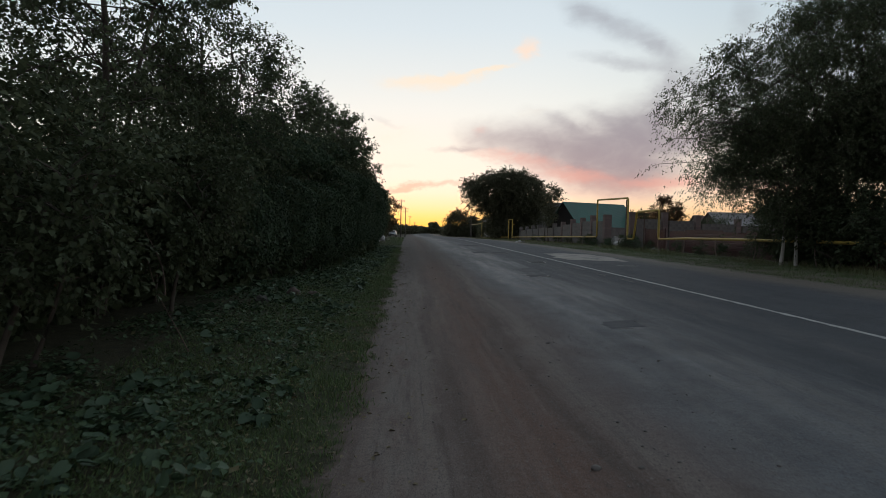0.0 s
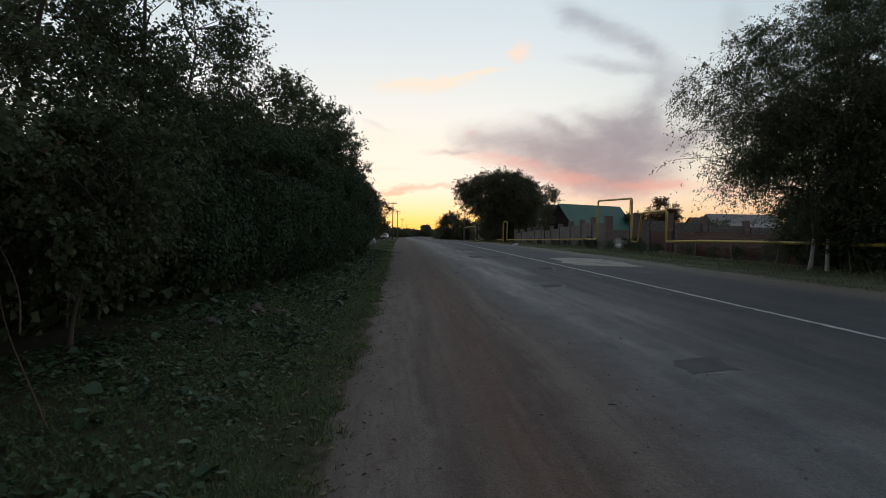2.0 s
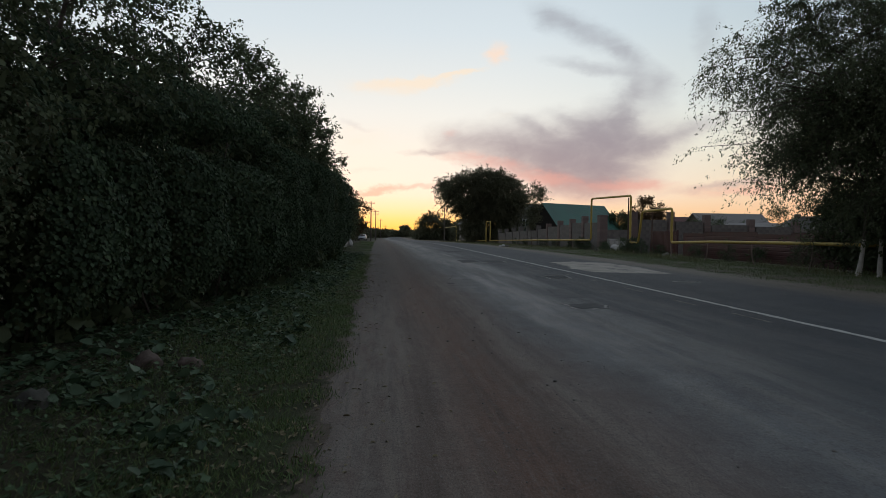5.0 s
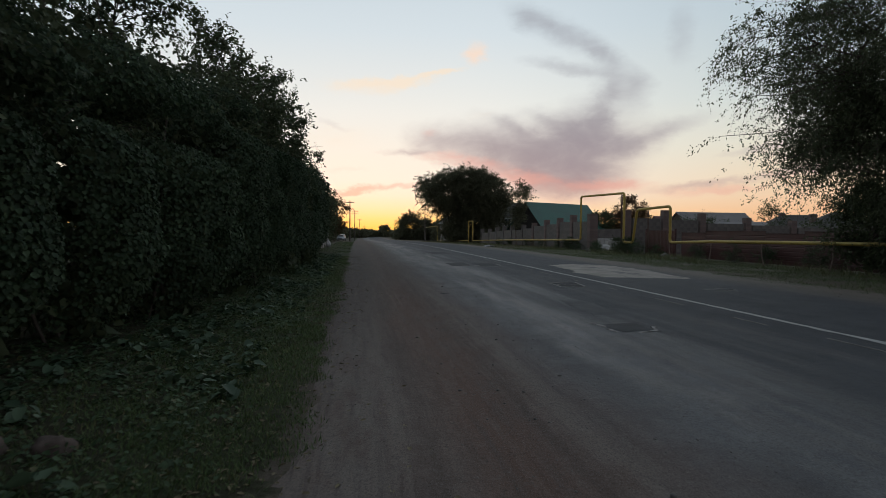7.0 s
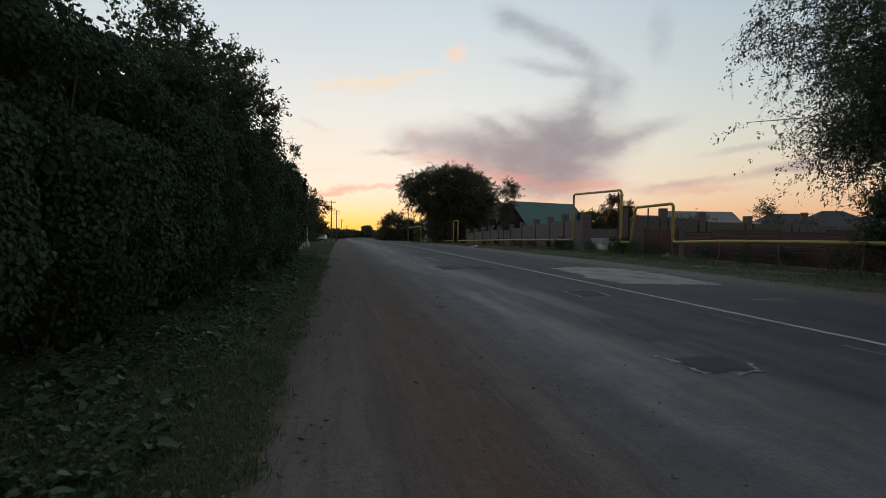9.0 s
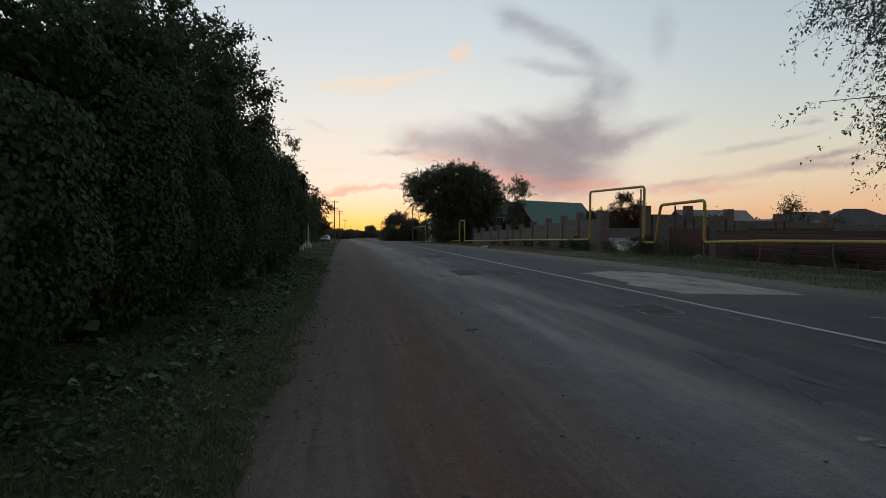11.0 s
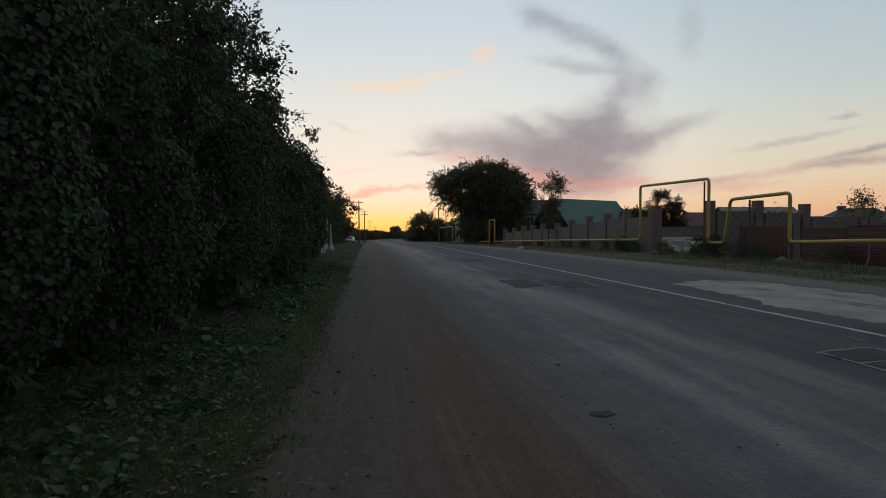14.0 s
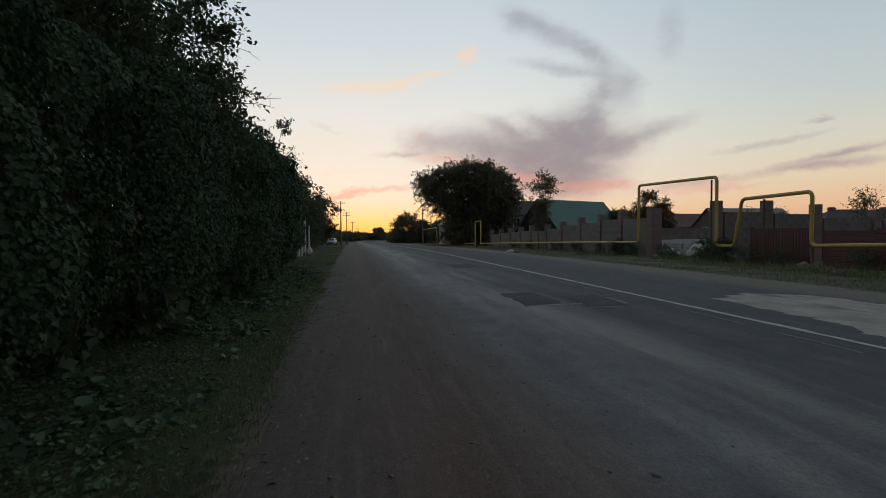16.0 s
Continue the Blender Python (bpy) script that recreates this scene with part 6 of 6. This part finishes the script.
def vine_curtain(y0, y1, density, seed, size, label, mat):
    rng = np.random.default_rng(seed)
    root = thing("vine_hedge", (-2.8, (y0 + y1) / 2, 0.0), label, "hedge", "hedge sections")
    o = np.array([-2.8, (y0 + y1) / 2, 0.0])
    n = int((y1 - y0) * 5.5 * density)
    y = rng.uniform(y0, y1, n)
    z = rng.uniform(0.05, 5.7, n)
    top = hedge_top(y)
    keep = z < top
    y, z, top = y[keep], z[keep], top[keep]
    n = len(y)
    depth = rng.exponential(0.07 if y0 > 12 else 0.14, n)
    roll = np.clip((z - top + 1.5) / 1.5, 0, 1)
    under = np.clip((1.3 - z) / 1.3, 0, 1)
    x = hedge_x(y, z) - depth - 1.5 * roll ** 2 - 0.9 * under ** 1.6
    hollow = soft_noise(np.stack([0 * y, y, z * 0.6], -1), 2.2, 75) + 0.5 * np.clip((y - 22) / 6, 0, 1) * np.clip((1.6 - z) / 1.2, -0.3, 1) * -1.0
    keep = ((hollow > -0.62) | (depth > 0.15)) & (rng.uniform(size=n) > 0.9 * under)
    dip = 0.5 * (hedge_x(y + 0.55, z) + hedge_x(y - 0.55, z)) - hedge_x(y, z)
    keep &= (dip < 0.18) | (rng.uniform(size=n) < 0.3)
    if y0 < 12:
        gap = soft_noise(np.stack([0 * y, y, z * 1.2], -1), 2.6, 78) + 1.1 * np.clip((1.3 - z) / 0.9, 0, 1) - 0.3
        keep &= (gap < 0.1) | (rng.uniform(size=n) < 0.16)
    x = x - 0.7 * np.clip((-0.35 - hollow) / 0.5, 0, 1)
    x, y, z, roll, depth = x[keep], y[keep], z[keep], roll[keep], depth[keep]
    n = len(x)
    c = np.stack([x, y, z + land(x, y)], -1)
    slope_y = (hedge_x(y + 0.06, z) - hedge_x(y - 0.06, z)) / 0.12
    slope_z = (hedge_x(y, z + 0.1) - hedge_x(y, z - 0.1)) / 0.2
    face = unit(np.stack([1.0 - roll * 0.6, -np.clip(slope_y, -2, 2), 0.3 + roll - np.clip(slope_z, -1.5, 1.5)], -1))
    loose = 0.4 if y0 > 12 else 0.6
    nrm = unit(rng.normal(size=(n, 3)) * loose + face * 1.1 + [0, 0, 0.2])
    tip = unit(rng.normal(size=(n, 3)) * (0.32 if y0 > 12 else 0.6) + [0.3, 0, -1.0])
    L = size * rng.uniform(0.5, 1.35, n)
    if 12 < y0 < 26:
        v, f = leaves(c - o, tip, nrm, L, L * rng.uniform(0.8, 1.05, n), 0.1, 0.12)
    else:
        v, f = small_leaves(c - o, tip, nrm, L, L * rng.uniform(0.75, 1.0, n), 0.16)
    part_np("leaves", v, f, mat, root, kind="stuff")
    # inner growth, thick enough to keep the daylight out
    m = int((y1 - y0) * 1100)
    y, u = rng.uniform(y0, y1, m), rng.uniform(0, 1, m)
    z = u * (hedge_top(y) - 0.9) + 0.05
    x = hedge_x(y, z) - rng.uniform(0.5, 2.2, m)
    c = np.stack([x, y, z], -1)
    L = rng.uniform(0.14, 0.27, m)
    v, f = small_leaves(c - o, rng.normal(size=(m, 3)), unit(rng.normal(size=(m, 3)) * 0.6 + [1, 0, 0]), L, L * 0.9)
    part_np("inner_leaves", v, f, LEAF_TREE, root, kind="stuff")
    # stems
    k = int((y1 - y0) * 5)
    y = rng.uniform(y0, y1, k)
    a = np.stack([hedge_x(y, 0 * y + 1.0) - rng.uniform(0.8, 1.4, k), y, 0 * y - 0.05], -1)
    b = a + np.stack([rng.normal(size=k) * 0.12 - 0.35, rng.normal(size=k) * 0.5, hedge_top(y) * rng.uniform(0.6, 0.95, k)], -1)
    v, f = tubes(bend(a, b, rng, 0.05, 7) - o, np.linspace(1, 0.4, 7)[None] * rng.uniform(0.01, 0.035, k)[:, None], 5)
    part_np("stemwork", v, f, BARK, root, kind="stuff")


for i, (a, b, dens, size) in enumerate(((-3, 6, 300, 0.06), (6, 14, 1000, 0.056), (14, 20, 1250, 0.058), (20, 27, 1350, 0.056), (27, 34, 1200, 0.058), (34, 42, 680, 0.072), (42, 52, 330, 0.11), (52, 61, 240, 0.12))):
    vine_curtain(a, b, dens, 80 + i, size, "tall hedge hung with dark green climbing vine" if i > 1 else "wild leafy bushes overhanging a dark hollow", LEAF_VINE if i > 1 else LEAF_SHRUB)

LEFT_TREES = (
    # y, x, height, spread, clumps
    (2.5, -6.7, 9.0, 2.5, 22), (6.5, -6.2, 9.4, 2.5, 60), (10.8, -5.9, 8.6, 2.4, 106), (15.2, -5.6, 7.7, 2.2, 94), (19.8, -5.5, 7.2, 2.0, 78),
    (24.5, -5.2, 6.1, 1.9, 56), (27.6, -5.5, 6.9, 1.7, 44), (30.5, -5.0, 8.7, 1.9, 84), (34.0, -4.6, 8.3, 1.9, 108), (38.0, -5.0, 7.5, 1.8, 80), (45, -5.7, 6.5, 2.1, 70), (51, -5.8, 7.0, 2.3, 70),
    (58, -5.7, 7.2, 2.3, 80), (66, -6.2, 7.8, 2.5, 80), (75, -6.3, 8.0, 2.5, 80), (85, -5.9, 7.8, 2.5, 70), (96, -5.9, 8.0, 2.6, 70), (108, -6.2, 8.2, 2.8, 70))
for i, (y, x, h, s, cl) in enumerate(LEFT_TREES):
    far = y > 48
    grow("tree", (x, y, float(land(x, y))), [(0, 0, h * 0.8, 0.11, 0.4, 0.1), (0.5, 0.5, h * 0.7, 0.08, 0.7, 0.3)],
         [(0.5, 0, h * 0.68, s, s * 1.15, h * 0.32), (0.9, 0.3, h * 0.45, s * 0.95, s * 1.2, h * 0.23)] if not far else [(0.7, 0, h * 0.62, s, s * 1.4, h * 0.38), (0.2, 0, h * 0.3, s, s * 1.4, h * 0.3)],
         cl if not far else int(cl * 0.62), 16, 18 if y < 16 else 15 if not far else 10, (0.07 if y < 16 else 0.078 if y < 22 else 0.105) if not far else 0.2, "leafy dark tree rising behind the hedge" if not far else "leafy dark tree by the roadside", mat=LEAF_TREE, seed=100 + i,
         droop=0.25, twig_len=0.85 if not far else 1.3, group="roadside trees", shell=0.45, narrow=0.55)
grow("tree", (-4.8, 129, -1.0), [(0, 0, 6.4, 0.12, 0.5, 0)], [(0.6, 0, 5.0, 2.6, 2.4, 3.6)], 60, 14, 10, 0.24, "reddish-leaved tree at the roadside", mat=LEAF_RUST, seed=140, twig_len=1.2)
grow("shrub", (-4.2, 6.2, 0.08), [(0, 0, 1.8, 0.04, 0.5, 0.2), (0.2, 0.3, 1.5, 0.03, 0.6, -0.2)], [(0.5, 0.2, 1.9, 1.0, 1.5, 1.1)], 46, 16, 14, 0.07, "leafy shrub in front of the hedge", "shrub", LEAF_TREE, seed=150, twig_len=0.6, narrow=0.6)
grow("shrub", (-3.9, 10.0, 0.08), [(0, 0, 1.5, 0.04, 0.4, 0.2)], [(0.4, 0.0, 1.9, 0.8, 1.3, 1.0)], 40, 16, 14, 0.07, "leafy shrub in front of the hedge", "shrub", LEAF_TREE, seed=151, twig_len=0.6, narrow=0.6)

# bare twigs that lean out of the hedge
for i, (a, b) in enumerate((((-3.42, 8.0, 1.15), (-2.66, 7.4, 0.0)), ((-3.5, 8.1, 1.5), (-3.1, 7.8, 0.65)))):
    v, f = tubes(bend(np.array([a]), np.array([b]), np.random.default_rng(160 + i), 0.025, 9), np.linspace(0.003, 0.0075, 9)[None], 6)
    me = mesh_of("dead_branch", v, f, DRY_TWIG)
    tagged(new("dead_branch", me), "thin dry branch leaning from the hedge to the ground", "branch")

for i, (a, b) in enumerate((((-2.9, 37.6, 5.5), (-1.85, 40.4, 5.75)), ((-2.8, 38.2, 5.1), (-2.0, 40.2, 5.4)), ((-3.9, 37.0, 6.3), (-2.3, 39.3, 6.6)))):
    g = np.random.default_rng(170 + i)
    main = bend(np.array([a]), np.array([b]), g, 0.05, 7)
    side = np.array([bend(main[0, k][None], main[0, k][None] + g.normal(size=(1, 3)) * [0.15, 0.3, 0.12] + [[0.08, 0.25, 0.05]], g, 0.05, 7)[0] for k in (3, 4, 5)])
    v, f = tubes(np.concatenate([main, side]), np.array([[0.014, 0.013, 0.012, 0.01, 0.008, 0.006, 0.004]] + [[0.006] * 6 + [0.003]] * 3), 5)
    tagged(new("dead_branch", mesh_of("dead_branch", v, f, BARK)), "bare twig sticking out of the hedge top", "branch")
grow("vine_shoot", (-2.9, 47.0, 4.6), [(0, 0, 1.6, 0.015, 0.35, 0.3)], [(0.35, 0.3, 1.5, 0.25, 0.3, 0.4)], 8, 6, 8, 0.1, "leafy shoot rising above the hedge", "shoot", LEAF_TREE, seed=180, twig_len=0.3)

# ---- blocks of the wall, each its own piece ----
SHARED = {}
for root, b0, b1, z0, z1 in sorted(BLOCKS, key=lambda b: b[0].location.y):
    key = (round(b1 - b0, 2), round(z1 - z0, 2))
    if key not in SHARED:
        bm = bmesh.new()
        box(bm, -0.179, 0.179, 0, b1 - b0, 0, z1 - z0)
        me = bpy.data.meshes.new("block")
        bm.to_mesh(me)
        bm.free()
        me.materials.append(BLOCK)
        SHARED[key] = me
    ob = new("block", SHARED[key])
    ob.parent = root
    ob.location = (0, b0, z0)
